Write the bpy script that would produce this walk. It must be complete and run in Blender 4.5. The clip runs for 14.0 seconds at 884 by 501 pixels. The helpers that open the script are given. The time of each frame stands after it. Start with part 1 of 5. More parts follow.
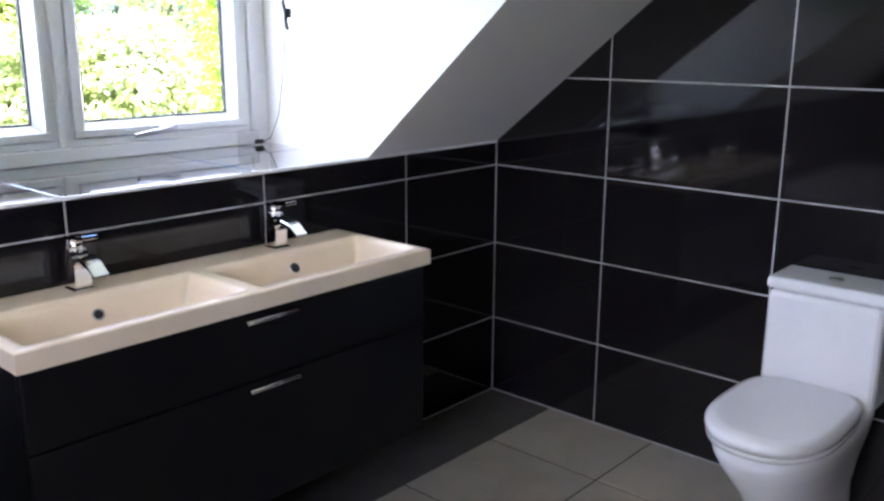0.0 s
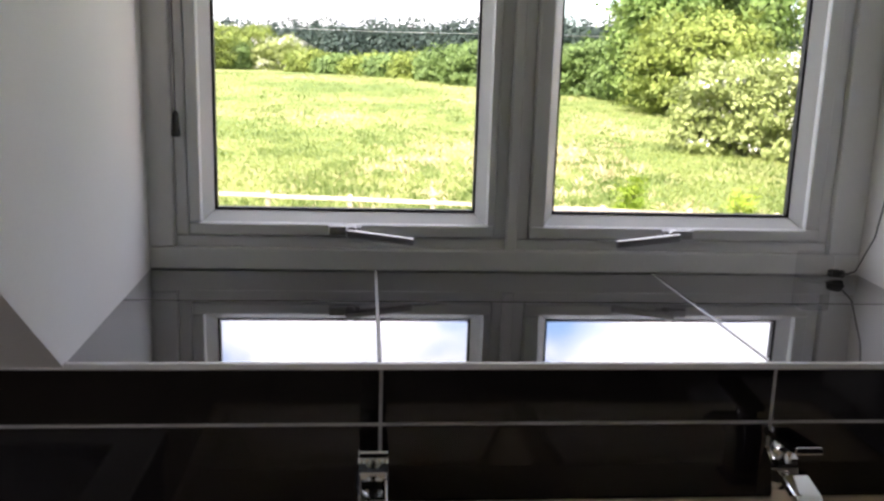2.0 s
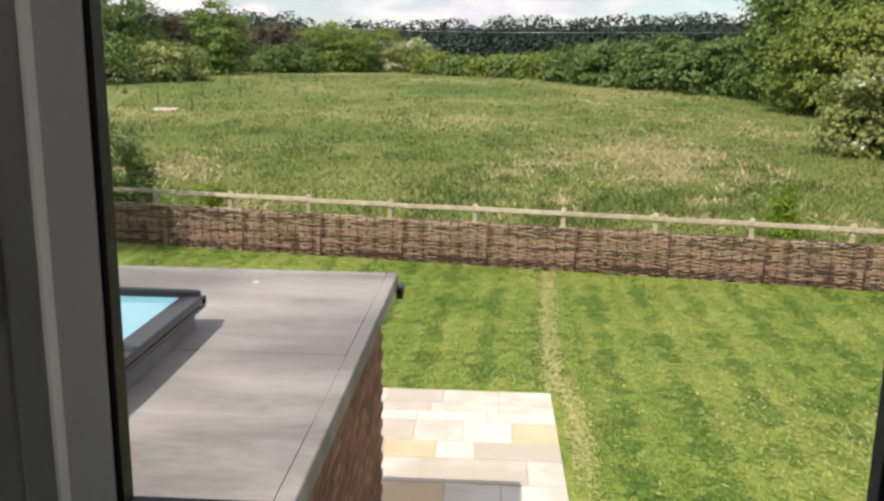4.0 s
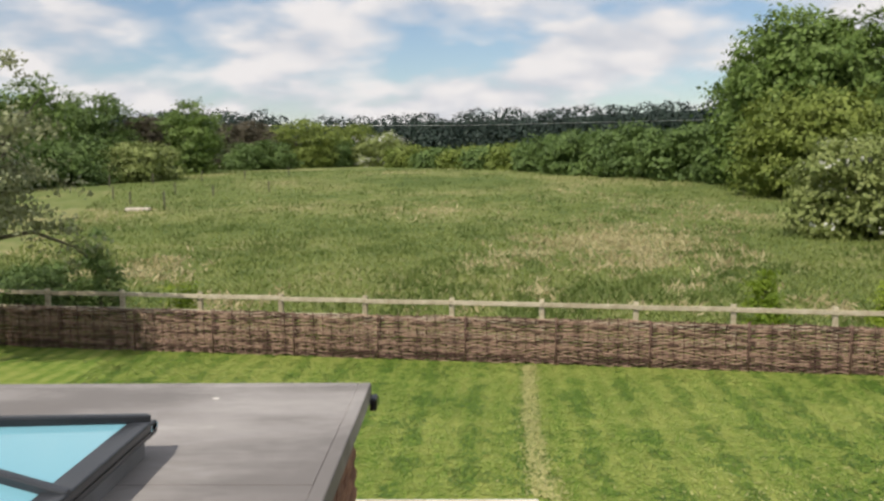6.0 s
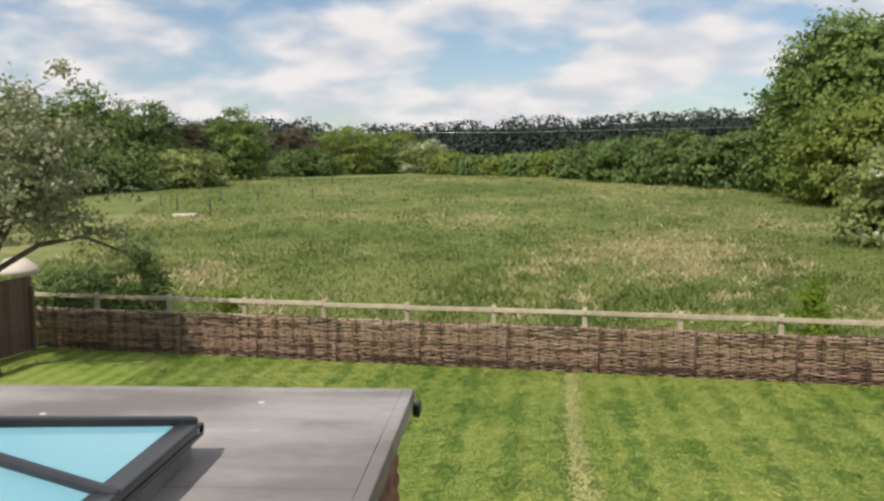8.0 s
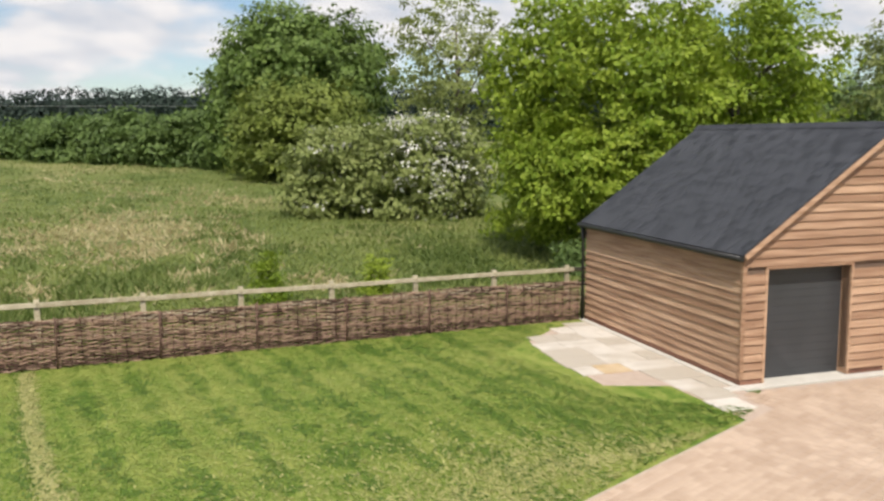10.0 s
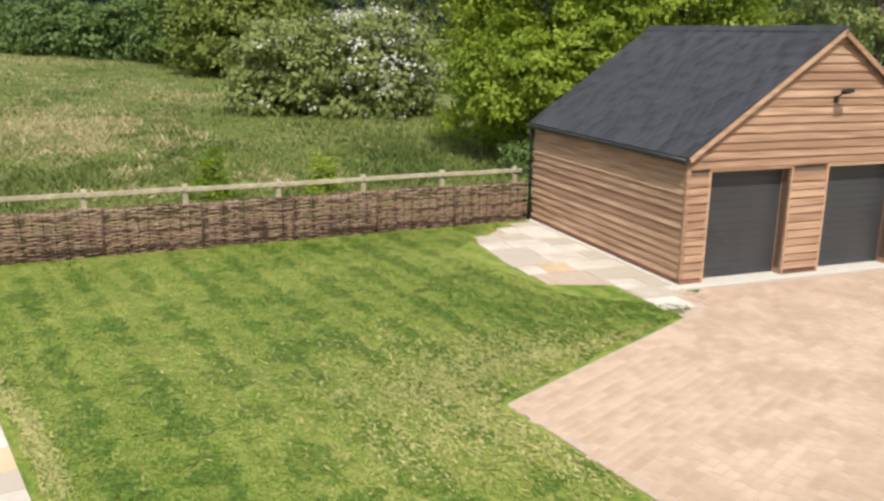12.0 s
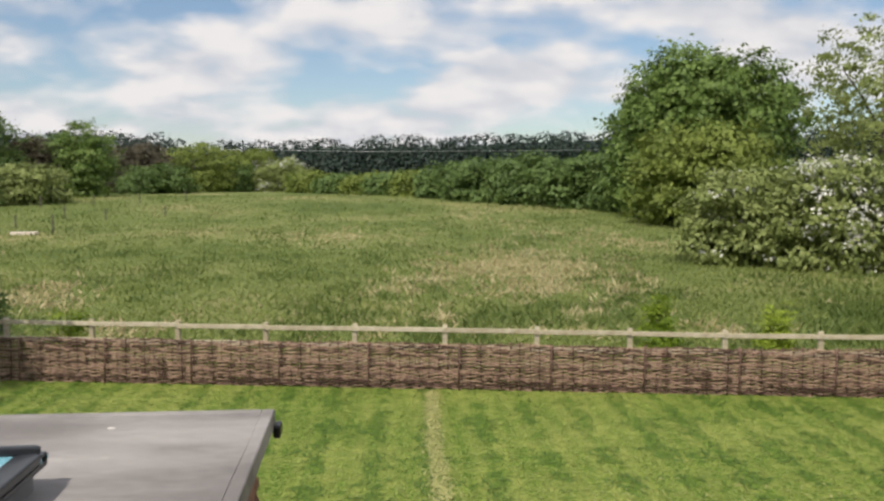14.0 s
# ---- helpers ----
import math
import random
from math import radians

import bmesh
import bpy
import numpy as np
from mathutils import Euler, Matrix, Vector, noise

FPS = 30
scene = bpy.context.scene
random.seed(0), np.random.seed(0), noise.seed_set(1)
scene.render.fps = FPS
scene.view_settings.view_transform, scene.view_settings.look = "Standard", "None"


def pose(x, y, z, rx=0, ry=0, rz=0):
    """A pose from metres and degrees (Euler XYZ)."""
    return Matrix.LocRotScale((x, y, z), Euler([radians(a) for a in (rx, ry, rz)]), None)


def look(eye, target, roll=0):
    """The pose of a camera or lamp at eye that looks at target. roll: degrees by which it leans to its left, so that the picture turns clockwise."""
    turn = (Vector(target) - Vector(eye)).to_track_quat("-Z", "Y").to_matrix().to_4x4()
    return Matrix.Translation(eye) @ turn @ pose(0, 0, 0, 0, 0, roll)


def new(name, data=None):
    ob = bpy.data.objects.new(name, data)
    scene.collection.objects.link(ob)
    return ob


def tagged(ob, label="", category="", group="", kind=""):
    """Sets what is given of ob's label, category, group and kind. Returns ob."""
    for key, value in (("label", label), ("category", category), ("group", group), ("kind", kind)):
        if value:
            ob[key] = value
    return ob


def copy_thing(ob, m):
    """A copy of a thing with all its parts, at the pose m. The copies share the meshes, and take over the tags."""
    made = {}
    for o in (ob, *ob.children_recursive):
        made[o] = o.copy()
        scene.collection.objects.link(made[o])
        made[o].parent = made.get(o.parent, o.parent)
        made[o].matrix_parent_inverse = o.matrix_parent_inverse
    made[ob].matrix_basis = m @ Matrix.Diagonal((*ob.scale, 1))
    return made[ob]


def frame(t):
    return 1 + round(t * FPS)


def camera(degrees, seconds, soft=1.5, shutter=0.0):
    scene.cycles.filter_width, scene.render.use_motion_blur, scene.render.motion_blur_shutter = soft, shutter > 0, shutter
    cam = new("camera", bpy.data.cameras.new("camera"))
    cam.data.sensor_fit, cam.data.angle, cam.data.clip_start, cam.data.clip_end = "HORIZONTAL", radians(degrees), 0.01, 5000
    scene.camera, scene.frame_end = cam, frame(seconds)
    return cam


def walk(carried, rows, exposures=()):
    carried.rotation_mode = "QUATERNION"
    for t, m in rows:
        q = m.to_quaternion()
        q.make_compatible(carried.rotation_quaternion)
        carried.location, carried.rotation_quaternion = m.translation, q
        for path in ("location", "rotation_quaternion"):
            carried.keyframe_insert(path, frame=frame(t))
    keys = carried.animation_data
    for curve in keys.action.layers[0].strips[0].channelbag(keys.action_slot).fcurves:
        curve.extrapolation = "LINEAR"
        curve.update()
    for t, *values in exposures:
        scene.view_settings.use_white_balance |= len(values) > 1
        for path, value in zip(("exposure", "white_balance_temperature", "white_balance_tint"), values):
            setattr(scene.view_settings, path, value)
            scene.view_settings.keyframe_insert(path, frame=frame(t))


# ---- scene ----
cam = camera(53.8, 14.0, soft=2.6)
PATH = [
    (0, -0.895, -2.024, 1.362, 76.29, -0.24, -48.11),
    (0.5, -0.691, -1.886, 1.362, 76.54, -0.64, -35.36),
    (0.8, -0.519, -1.814, 1.37, 76.67, -1.18, -27.34),
    (1, -0.395, -1.737, 1.36, 77.3, -1.73, -22.89),
    (1.5, -0.157, -1.492, 1.387, 77.6, -2.75, -14.18),
    (2, -0.003, -1.168, 1.41, 77.78, -1.7, -4.82),
    (2.2, 0.03, -1.025, 1.405, 77.95, -1.45, -1.4),
    (2.5, 0.1, -0.795, 1.411, 77.6, -0.97, 5.49),
    (3, 0.002, -0.469, 1.412, 77.92, -1.03, 4.81),
    (4.4, -0.05, 0.22, 1.43, 77.6, -0.8, 2.9),
    (5.5, -0.06, 0.495, 1.44, 79.23, -0.53, 1.72),
    (6, -0.056, 0.505, 1.444, 83.6, 0.63, 1.48),
    (6.5, -0.055, 0.502, 1.445, 84.78, 1.19, 2.03),
    (7, -0.064, 0.505, 1.438, 84.69, 1, 6.67),
    (7.5, -0.078, 0.515, 1.439, 84.32, 0.9, 10.61),
    (8, -0.073, 0.505, 1.441, 84.09, 0.56, 4.25),
    (8.5, -0.074, 0.52, 1.443, 83.23, 0.73, -8.17),
    (9, -0.064, 0.525, 1.446, 82.49, 0.69, -18.14),
    (10.2, -0.12, 0.53, 1.44, 82.4, 0.3, -32),
    (11.5, -0.135, 0.53, 1.436, 81.63, -0.02, -35.05),
    (12, -0.125, 0.53, 1.422, 75.9, -0.79, -33.9),
    (12.5, -0.1, 0.522, 1.434, 74.49, -0.42, -28.11),
    (13, -0.073, 0.512, 1.44, 77.61, 1.05, -15.61),
    (13.5, -0.075, 0.51, 1.436, 82.75, 0.46, -5.7),
    (14, -0.09, 0.505, 1.425, 85.3, -0.1, -4.92),
]
walk(cam, [(t, pose(*p)) for t, *p in PATH],
     [(0, 4.55, 5700, 22), (0.5, 4.4, 5800, 23), (1, 4.0, 6100, 26), (1.5, 3.25, 6500, 26), (2, 2.4, 6700, 23), (2.5, 1.75, 6700, 21), (3, 1.25, 6800, 17),
      (4, 0.5, 6900, 16), (5.5, 0.2, 6800, 15), (9, 0.25, 6800, 15), (11.5, 0.4, 6800, 15), (12.5, 0.4, 6800, 15), (14, 0.2, 6800, 15)])

# ---- light ----
SUN_TO = Vector((-0.53, -0.83, 1.26)).normalized()
world = bpy.data.worlds.new("sky")
scene.world = world
world.use_nodes = True
wn, wl = world.node_tree.nodes, world.node_tree.links
wn.clear()
w_out, w_bg = wn.new("ShaderNodeOutputWorld"), wn.new("ShaderNodeBackground")
w_sky = wn.new("ShaderNodeTexSky")
w_sky.sky_type, w_sky.sun_disc = "NISHITA", False
w_sky.sun_elevation = math.asin(SUN_TO.z)
w_sky.sun_rotation = math.atan2(SUN_TO.x, SUN_TO.y)
w_sky.dust_density, w_sky.ozone_density = 0.5, 3.0
w_tc = wn.new("ShaderNodeTexCoord")
# clouds lie on a flat layer overhead: direction over height
w_sep, w_cmb = wn.new("ShaderNodeSeparateXYZ"), wn.new("ShaderNodeCombineXYZ")
w_pos, w_add = wn.new("ShaderNodeMath"), wn.new("ShaderNodeMath")
w_pos.operation, w_pos.inputs[1].default_value = "MAXIMUM", 0.0
w_add.operation, w_add.inputs[1].default_value = "ADD", 0.3
wl.new(w_tc.outputs["Generated"], w_sep.inputs[0])
wl.new(w_sep.outputs["Z"], w_pos.inputs[0])
wl.new(w_pos.outputs[0], w_add.inputs[0])
for k, ax in enumerate("XY"):
    w_div = wn.new("ShaderNodeMath")
    w_div.operation = "DIVIDE"
    wl.new(w_sep.outputs[ax], w_div.inputs[0])
    wl.new(w_add.outputs[0], w_div.inputs[1])
    wl.new(w_div.outputs[0], w_cmb.inputs[k])
w_noise, w_ramp, w_mix = wn.new("ShaderNodeTexNoise"), wn.new("ShaderNodeValToRGB"), wn.new("ShaderNodeMixRGB")
w_noise.inputs["Scale"].default_value, w_noise.inputs["Detail"].default_value = 2.3, 10
w_noise.inputs["Roughness"].default_value, w_noise.inputs["Distortion"].default_value = 0.5, 0.05
w_ramp.color_ramp.elements[0].position, w_ramp.color_ramp.elements[1].position = 0.39, 0.53
w_shade, w_col = wn.new("ShaderNodeTexNoise"), wn.new("ShaderNodeValToRGB")
w_shade.inputs["Scale"].default_value, w_shade.inputs["Detail"].default_value = 4.6, 7
w_col.color_ramp.elements[0].color, w_col.color_ramp.elements[1].color = (5.4, 5.8, 6.5, 1), (7.7, 7.65, 7.8, 1)
w_col.color_ramp.elements[0].position, w_col.color_ramp.elements[1].position = 0.38, 0.6
wl.new(w_cmb.outputs[0], w_noise.inputs["Vector"])
wl.new(w_cmb.outputs[0], w_shade.inputs["Vector"])
wl.new(w_noise.outputs["Fac"], w_ramp.inputs["Fac"])
wl.new(w_shade.outputs["Fac"], w_col.inputs["Fac"])
wl.new(w_ramp.outputs["Color"], w_mix.inputs["Fac"])
wl.new(w_sky.outputs["Color"], w_mix.inputs["Color1"])
wl.new(w_col.outputs["Color"], w_mix.inputs["Color2"])
wl.new(w_mix.outputs["Color"], w_bg.inputs["Color"])
wl.new(w_bg.outputs[0], w_out.inputs["Surface"])
w_bg.inputs["Strength"].default_value = 0.1
sun = new("sun", bpy.data.lights.new("sun", "SUN"))
sun.data.energy, sun.data.angle, sun.data.color = 3.6, radians(0.6), (1.0, 0.95, 0.87)
sun.matrix_world = look(SUN_TO * 60, (0, 0, 0))
# daylight of the side window's opening
day = new("side_window_daylight", bpy.data.lights.new("side_window_daylight", "AREA"))
day.data.shape, day.data.size, day.data.size_y = "RECTANGLE", 1.1, 1.0
day.data.energy, day.data.color = 0.85, (1.0, 0.9, 0.78)
day.matrix_world = look((-2.38, -1.75, 1.55), (0, -1.75, 1.35))

# ---- materials ----


def material(name, low, high=None, rough=0.6, metal=0.0, scale=8.0, fine=90.0, bump=0.15, island=0.0, objrand=0.0, stretch=(1, 1, 1), spec=0.5, leaf=0.0):
    """Two tones mixed by broad stains and fine grain, with a fine relief; island and objrand vary the value piece by piece."""
    m = bpy.data.materials.new(name)
    m.use_nodes = True
    n, l = m.node_tree.nodes, m.node_tree.links
    b = n["Principled BSDF"]
    high = high or tuple(min(1, c * 1.25) for c in low)
    tc, mp = n.new("ShaderNodeTexCoord"), n.new("ShaderNodeMapping")
    mp.inputs["Scale"].default_value = stretch
    l.new(tc.outputs["Object"], mp.inputs["Vector"])
    n1, n2 = n.new("ShaderNodeTexNoise"), n.new("ShaderNodeTexNoise")
    n1.inputs["Scale"].default_value, n1.inputs["Detail"].default_value = scale, 5
    n2.inputs["Scale"].default_value, n2.inputs["Detail"].default_value = fine, 4
    l.new(mp.outputs[0], n1.inputs["Vector"])
    l.new(mp.outputs[0], n2.inputs["Vector"])
    add = n.new("ShaderNodeMath")
    add.operation = "MULTIPLY_ADD"
    add.inputs[1].default_value = 0.45
    l.new(n2.outputs["Fac"], add.inputs[0])
    sub = n.new("ShaderNodeMath")
    sub.operation = "MULTIPLY_ADD"
    sub.inputs[1].default_value, sub.inputs[2].default_value = 1.6, -0.55
    l.new(n1.outputs["Fac"], sub.inputs[0])
    l.new(sub.outputs[0], add.inputs[2])
    last = add.outputs[0]
    for on, node, sock in ((island, "ShaderNodeNewGeometry", "Random Per Island"), (objrand, "ShaderNodeObjectInfo", "Random")):
        if on:
            g, ma = n.new(node), n.new("ShaderNodeMath")
            ma.operation = "MULTIPLY_ADD"
            ma.inputs[1].default_value = on
            l.new(g.outputs[sock], ma.inputs[0])
            off = n.new("ShaderNodeMath")
            off.inputs[1].default_value = -on / 2
            l.new(last, off.inputs[0])
            l.new(off.outputs[0], ma.inputs[2])
            last = ma.outputs[0]
    ramp = n.new("ShaderNodeValToRGB")
    ramp.color_ramp.elements[0].color, ramp.color_ramp.elements[1].color = (*low, 1), (*high, 1)
    ramp.color_ramp.elements[0].position, ramp.color_ramp.elements[1].position = 0.2, 0.85
    l.new(last, ramp.inputs["Fac"])
    l.new(ramp.outputs["Color"], b.inputs["Base Color"])
    b.inputs["Roughness"].default_value, b.inputs["Metallic"].default_value = rough, metal
    b.inputs["Specular IOR Level"].default_value = spec
    if bump:
        bp = n.new("ShaderNodeBump")
        bp.inputs["Strength"].default_value, bp.inputs["Distance"].default_value = bump, 0.01
        l.new(n2.outputs["Fac"], bp.inputs["Height"])
        l.new(bp.outputs[0], b.inputs["Normal"])
    if leaf:
        tr, mx = n.new("ShaderNodeBsdfTranslucent"), n.new("ShaderNodeMixShader")
        l.new(ramp.outputs["Color"], tr.inputs["Color"])
        mx.inputs[0].default_value = leaf
        l.new(b.outputs[0], mx.inputs[1])
        l.new(tr.outputs[0], mx.inputs[2])
        l.new(mx.outputs[0], n["Material Output"].inputs["Surface"])
    return m


def glass_material(name, tint, gloss=1.0):
    m = bpy.data.materials.new(name)
    m.use_nodes = True
    n, l = m.node_tree.nodes, m.node_tree.links
    tr, gl, mx, fr = n.new("ShaderNodeBsdfTransparent"), n.new("ShaderNodeBsdfGlossy"), n.new("ShaderNodeMixShader"), n.new("ShaderNodeLayerWeight")
    pw, sc = n.new("ShaderNodeMath"), n.new("ShaderNodeMath")
    pw.operation, sc.operation = "POWER", "MULTIPLY_ADD"
    pw.inputs[1].default_value = 4.5
    sc.inputs[1].default_value, sc.inputs[2].default_value = 0.5 * gloss, 0.02 * gloss
    l.new(fr.outputs["Facing"], pw.inputs[0])
    l.new(pw.outputs[0], sc.inputs[0])
    tr.inputs[0].default_value = (*tint, 1)
    gl.inputs["Roughness"].default_value = 0.0
    l.new(sc.outputs[0], mx.inputs[0])
    l.new(tr.outputs[0], mx.inputs[1])
    l.new(gl.outputs[0], mx.inputs[2])
    l.new(mx.outputs[0], n["Material Output"].inputs["Surface"])
    return m


TILE = material("black_porcelain", (0.006, 0.005, 0.0055), (0.012, 0.01, 0.011), 0.06, scale=3, fine=60, bump=0.0, objrand=0.3, spec=0.45)
# sill copy of the wall tile: base lightened and coated for reflected daylight
SILL_TILE = material("black_porcelain_lit", (0.016, 0.014, 0.016), (0.028, 0.025, 0.027), 0.04, scale=3, fine=60, bump=0.0, objrand=0.3, spec=1.0)
SILL_TILE.node_tree.nodes["Principled BSDF"].inputs["Coat Weight"].default_value = 1.0
SILL_TILE.node_tree.nodes["Principled BSDF"].inputs["Coat IOR"].default_value = 1.6
GROUT = material("grey_grout", (0.38, 0.38, 0.38), (0.5, 0.5, 0.5), 0.8, bump=0.2)
FLOOR_TILE = material("beige_floor_tile", (0.34, 0.305, 0.255), (0.44, 0.4, 0.34), 0.4, scale=5, fine=70, bump=0.03, objrand=0.3)
FLOOR_GROUT = material("floor_grout", (0.07, 0.062, 0.055), None, 0.9)
PLASTER = material("white_plaster", (0.76, 0.755, 0.745), (0.82, 0.815, 0.805), 0.75, scale=2, fine=180, bump=0.05)
UPVC = material("white_upvc", (0.75, 0.76, 0.76), (0.8, 0.81, 0.81), 0.32, scale=2, fine=140, bump=0.01)
GASKET = material("black_gasket", (0.012, 0.012, 0.013), None, 0.6)
CERAMIC = material("white_ceramic", (0.74, 0.74, 0.745), (0.79, 0.79, 0.79), 0.08, scale=2, fine=30, bump=0.0)
BASIN = material("cream_resin", (0.78, 0.64, 0.47), (0.83, 0.69, 0.52), 0.22, scale=2, fine=40, bump=0.0)
CABINET = material("black_gloss_lacquer", (0.003, 0.003, 0.004), (0.005, 0.005, 0.006), 0.35, scale=3, bump=0.0, spec=0.2)
CHROME = material("chrome", (0.8, 0.81, 0.83), (0.86, 0.87, 0.88), 0.06, 1.0, bump=0.0)
STEEL = material("satin_metal", (0.5, 0.5, 0.5), (0.6, 0.6, 0.6), 0.3, 1.0, bump=0.02)
DARK_PLASTIC = material("dark_plastic", (0.015, 0.015, 0.015), None, 0.4)
CORD = material("grey_cord", (0.1, 0.1, 0.1), (0.2, 0.2, 0.2), 0.8)
CLEAR = glass_material("clear_plastic", (0.95, 0.95, 0.95), 1.5)
PANE = glass_material("window_glass", (0.97, 0.985, 0.98), 0.6)
BLUE_GLASS = material("blue_tinted_glass", (0.2, 0.47, 0.56), (0.24, 0.52, 0.6), 0.04, scale=1, bump=0.0, spec=0.8)
ANTHRACITE = material("anthracite_aluminium", (0.028, 0.032, 0.038), (0.042, 0.046, 0.052), 0.38, scale=3, bump=0.02)
FELT = material("grey_roof_membrane", (0.17, 0.155, 0.145), (0.37, 0.345, 0.325), 0.75, scale=1.3, fine=14, bump=0.15, objrand=0.15, stretch=(0.6, 1.6, 1))
LEAD = material("grey_edge_trim", (0.14, 0.14, 0.14), (0.22, 0.22, 0.22), 0.6, scale=4)
BRICK = material("red_brown_brick", (0.13, 0.055, 0.035), (0.3, 0.15, 0.1), 0.85, scale=12, bump=0.5, objrand=0.7, island=0.5)
MORTAR = material("mortar", (0.3, 0.27, 0.23), (0.4, 0.36, 0.31), 0.95, bump=0.4)
LARCH_SIDE = material("larch_side_board", (0.29, 0.165, 0.098), (0.53, 0.345, 0.225), 0.7, scale=3, fine=40, bump=0.25, objrand=0.6, stretch=(3, 0.35, 5))
LARCH = material("larch_board", (0.29, 0.165, 0.098), (0.53, 0.345, 0.225), 0.7, scale=3, fine=40, bump=0.25, objrand=0.6, stretch=(0.35, 3, 5))
SLATE = material("blue_black_slate", (0.013, 0.015, 0.019), (0.045, 0.048, 0.057), 0.6, scale=3, fine=30, bump=0.25, objrand=0.5, island=0.5)
DOOR_GREY = material("dark_grey_steel_door", (0.035, 0.038, 0.042), (0.05, 0.053, 0.058), 0.45, scale=2, bump=0.03)
SANDSTONE = material("pale_sandstone", (0.48, 0.425, 0.35), (0.66, 0.61, 0.54), 0.85, scale=2.5, fine=40, bump=0.2, objrand=0.9)
CONCRETE = material("pale_concrete", (0.55, 0.52, 0.46), (0.66, 0.63, 0.57), 0.9)
PAVIOR = material("pink_grey_block_paving", (0.44, 0.32, 0.23), (0.6, 0.46, 0.35), 0.88, scale=1.2, fine=50, bump=0.25, island=0.4)
SAND = material("jointing_sand", (0.44, 0.34, 0.27), (0.55, 0.44, 0.36), 0.95)
WATTLE = material("woven_hazel_rod", (0.085, 0.045, 0.032), (0.38, 0.25, 0.18), 0.85, scale=16, fine=60, bump=0.4, island=1.2)
RAIL_WOOD = material("pale_sawn_timber", (0.36, 0.31, 0.2), (0.56, 0.5, 0.36), 0.8, scale=4, fine=50, bump=0.3, objrand=0.4)
FENCE_WOOD = material("brown_fence_board", (0.12, 0.075, 0.052), (0.2, 0.135, 0.098), 0.85, scale=5, bump=0.3, objrand=0.5)
BARK = material("tree_bark", (0.055, 0.045, 0.036), (0.17, 0.14, 0.115), 0.95, scale=6, fine=40, bump=0.8)
SHED_WOOD = material("pale_shed_board", (0.3, 0.26, 0.21), (0.4, 0.36, 0.3), 0.8, objrand=0.3)
SHED_FELT = material("brown_shed_roof", (0.06, 0.05, 0.045), (0.1, 0.085, 0.075), 0.9)
HOUSE_TILE = material("brown_roof_tile", (0.075, 0.06, 0.05), (0.11, 0.09, 0.075), 0.9, scale=2)
HOUSE_WALL = material("buff_house_wall", (0.2, 0.16, 0.12), (0.27, 0.22, 0.17), 0.9)
CANVAS = material("cream_canvas", (0.6, 0.52, 0.44), (0.68, 0.6, 0.52), 0.9)


def leafy(name, low, high, leaf=0.3):
    return material(name, low, high, 0.55, scale=0.35, fine=6, bump=0.0, island=0.6, spec=0.25, leaf=leaf)


LEAF_DEEP = leafy("deep_green_leaf", (0.1, 0.165, 0.035), (0.21, 0.3, 0.08))
LEAF_MID = leafy("mid_green_leaf", (0.085, 0.14, 0.038), (0.165, 0.245, 0.073))
LEAF_OLIVE = leafy("olive_green_leaf", (0.135, 0.185, 0.036), (0.26, 0.315, 0.072))
LEAF_BRIGHT = leafy("bright_yellow_green_leaf", (0.16, 0.25, 0.02), (0.36, 0.45, 0.06), 0.4)
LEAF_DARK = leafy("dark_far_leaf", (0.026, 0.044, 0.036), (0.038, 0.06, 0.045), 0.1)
LEAF_PURPLE = leafy("purple_leaf", (0.085, 0.075, 0.05), (0.15, 0.125, 0.08))
LEAF_GREY = leafy("grey_green_leaf", (0.18, 0.225, 0.065), (0.32, 0.365, 0.13))
LEAF_APPLE = leafy("apple_leaf", (0.2, 0.22, 0.11), (0.4, 0.42, 0.25))
BLOSSOM = leafy("white_blossom", (0.5, 0.5, 0.44), (0.8, 0.8, 0.74), 0.2)
GRASS_LUSH = leafy("lush_meadow_grass", (0.115, 0.165, 0.04), (0.21, 0.26, 0.078), 0.45)
GRASS_BLADE = leafy("meadow_grass", (0.18, 0.235, 0.06), (0.31, 0.35, 0.115), 0.45)
STRAW = leafy("dry_straw_grass", (0.4, 0.34, 0.17), (0.64, 0.55, 0.33), 0.45)


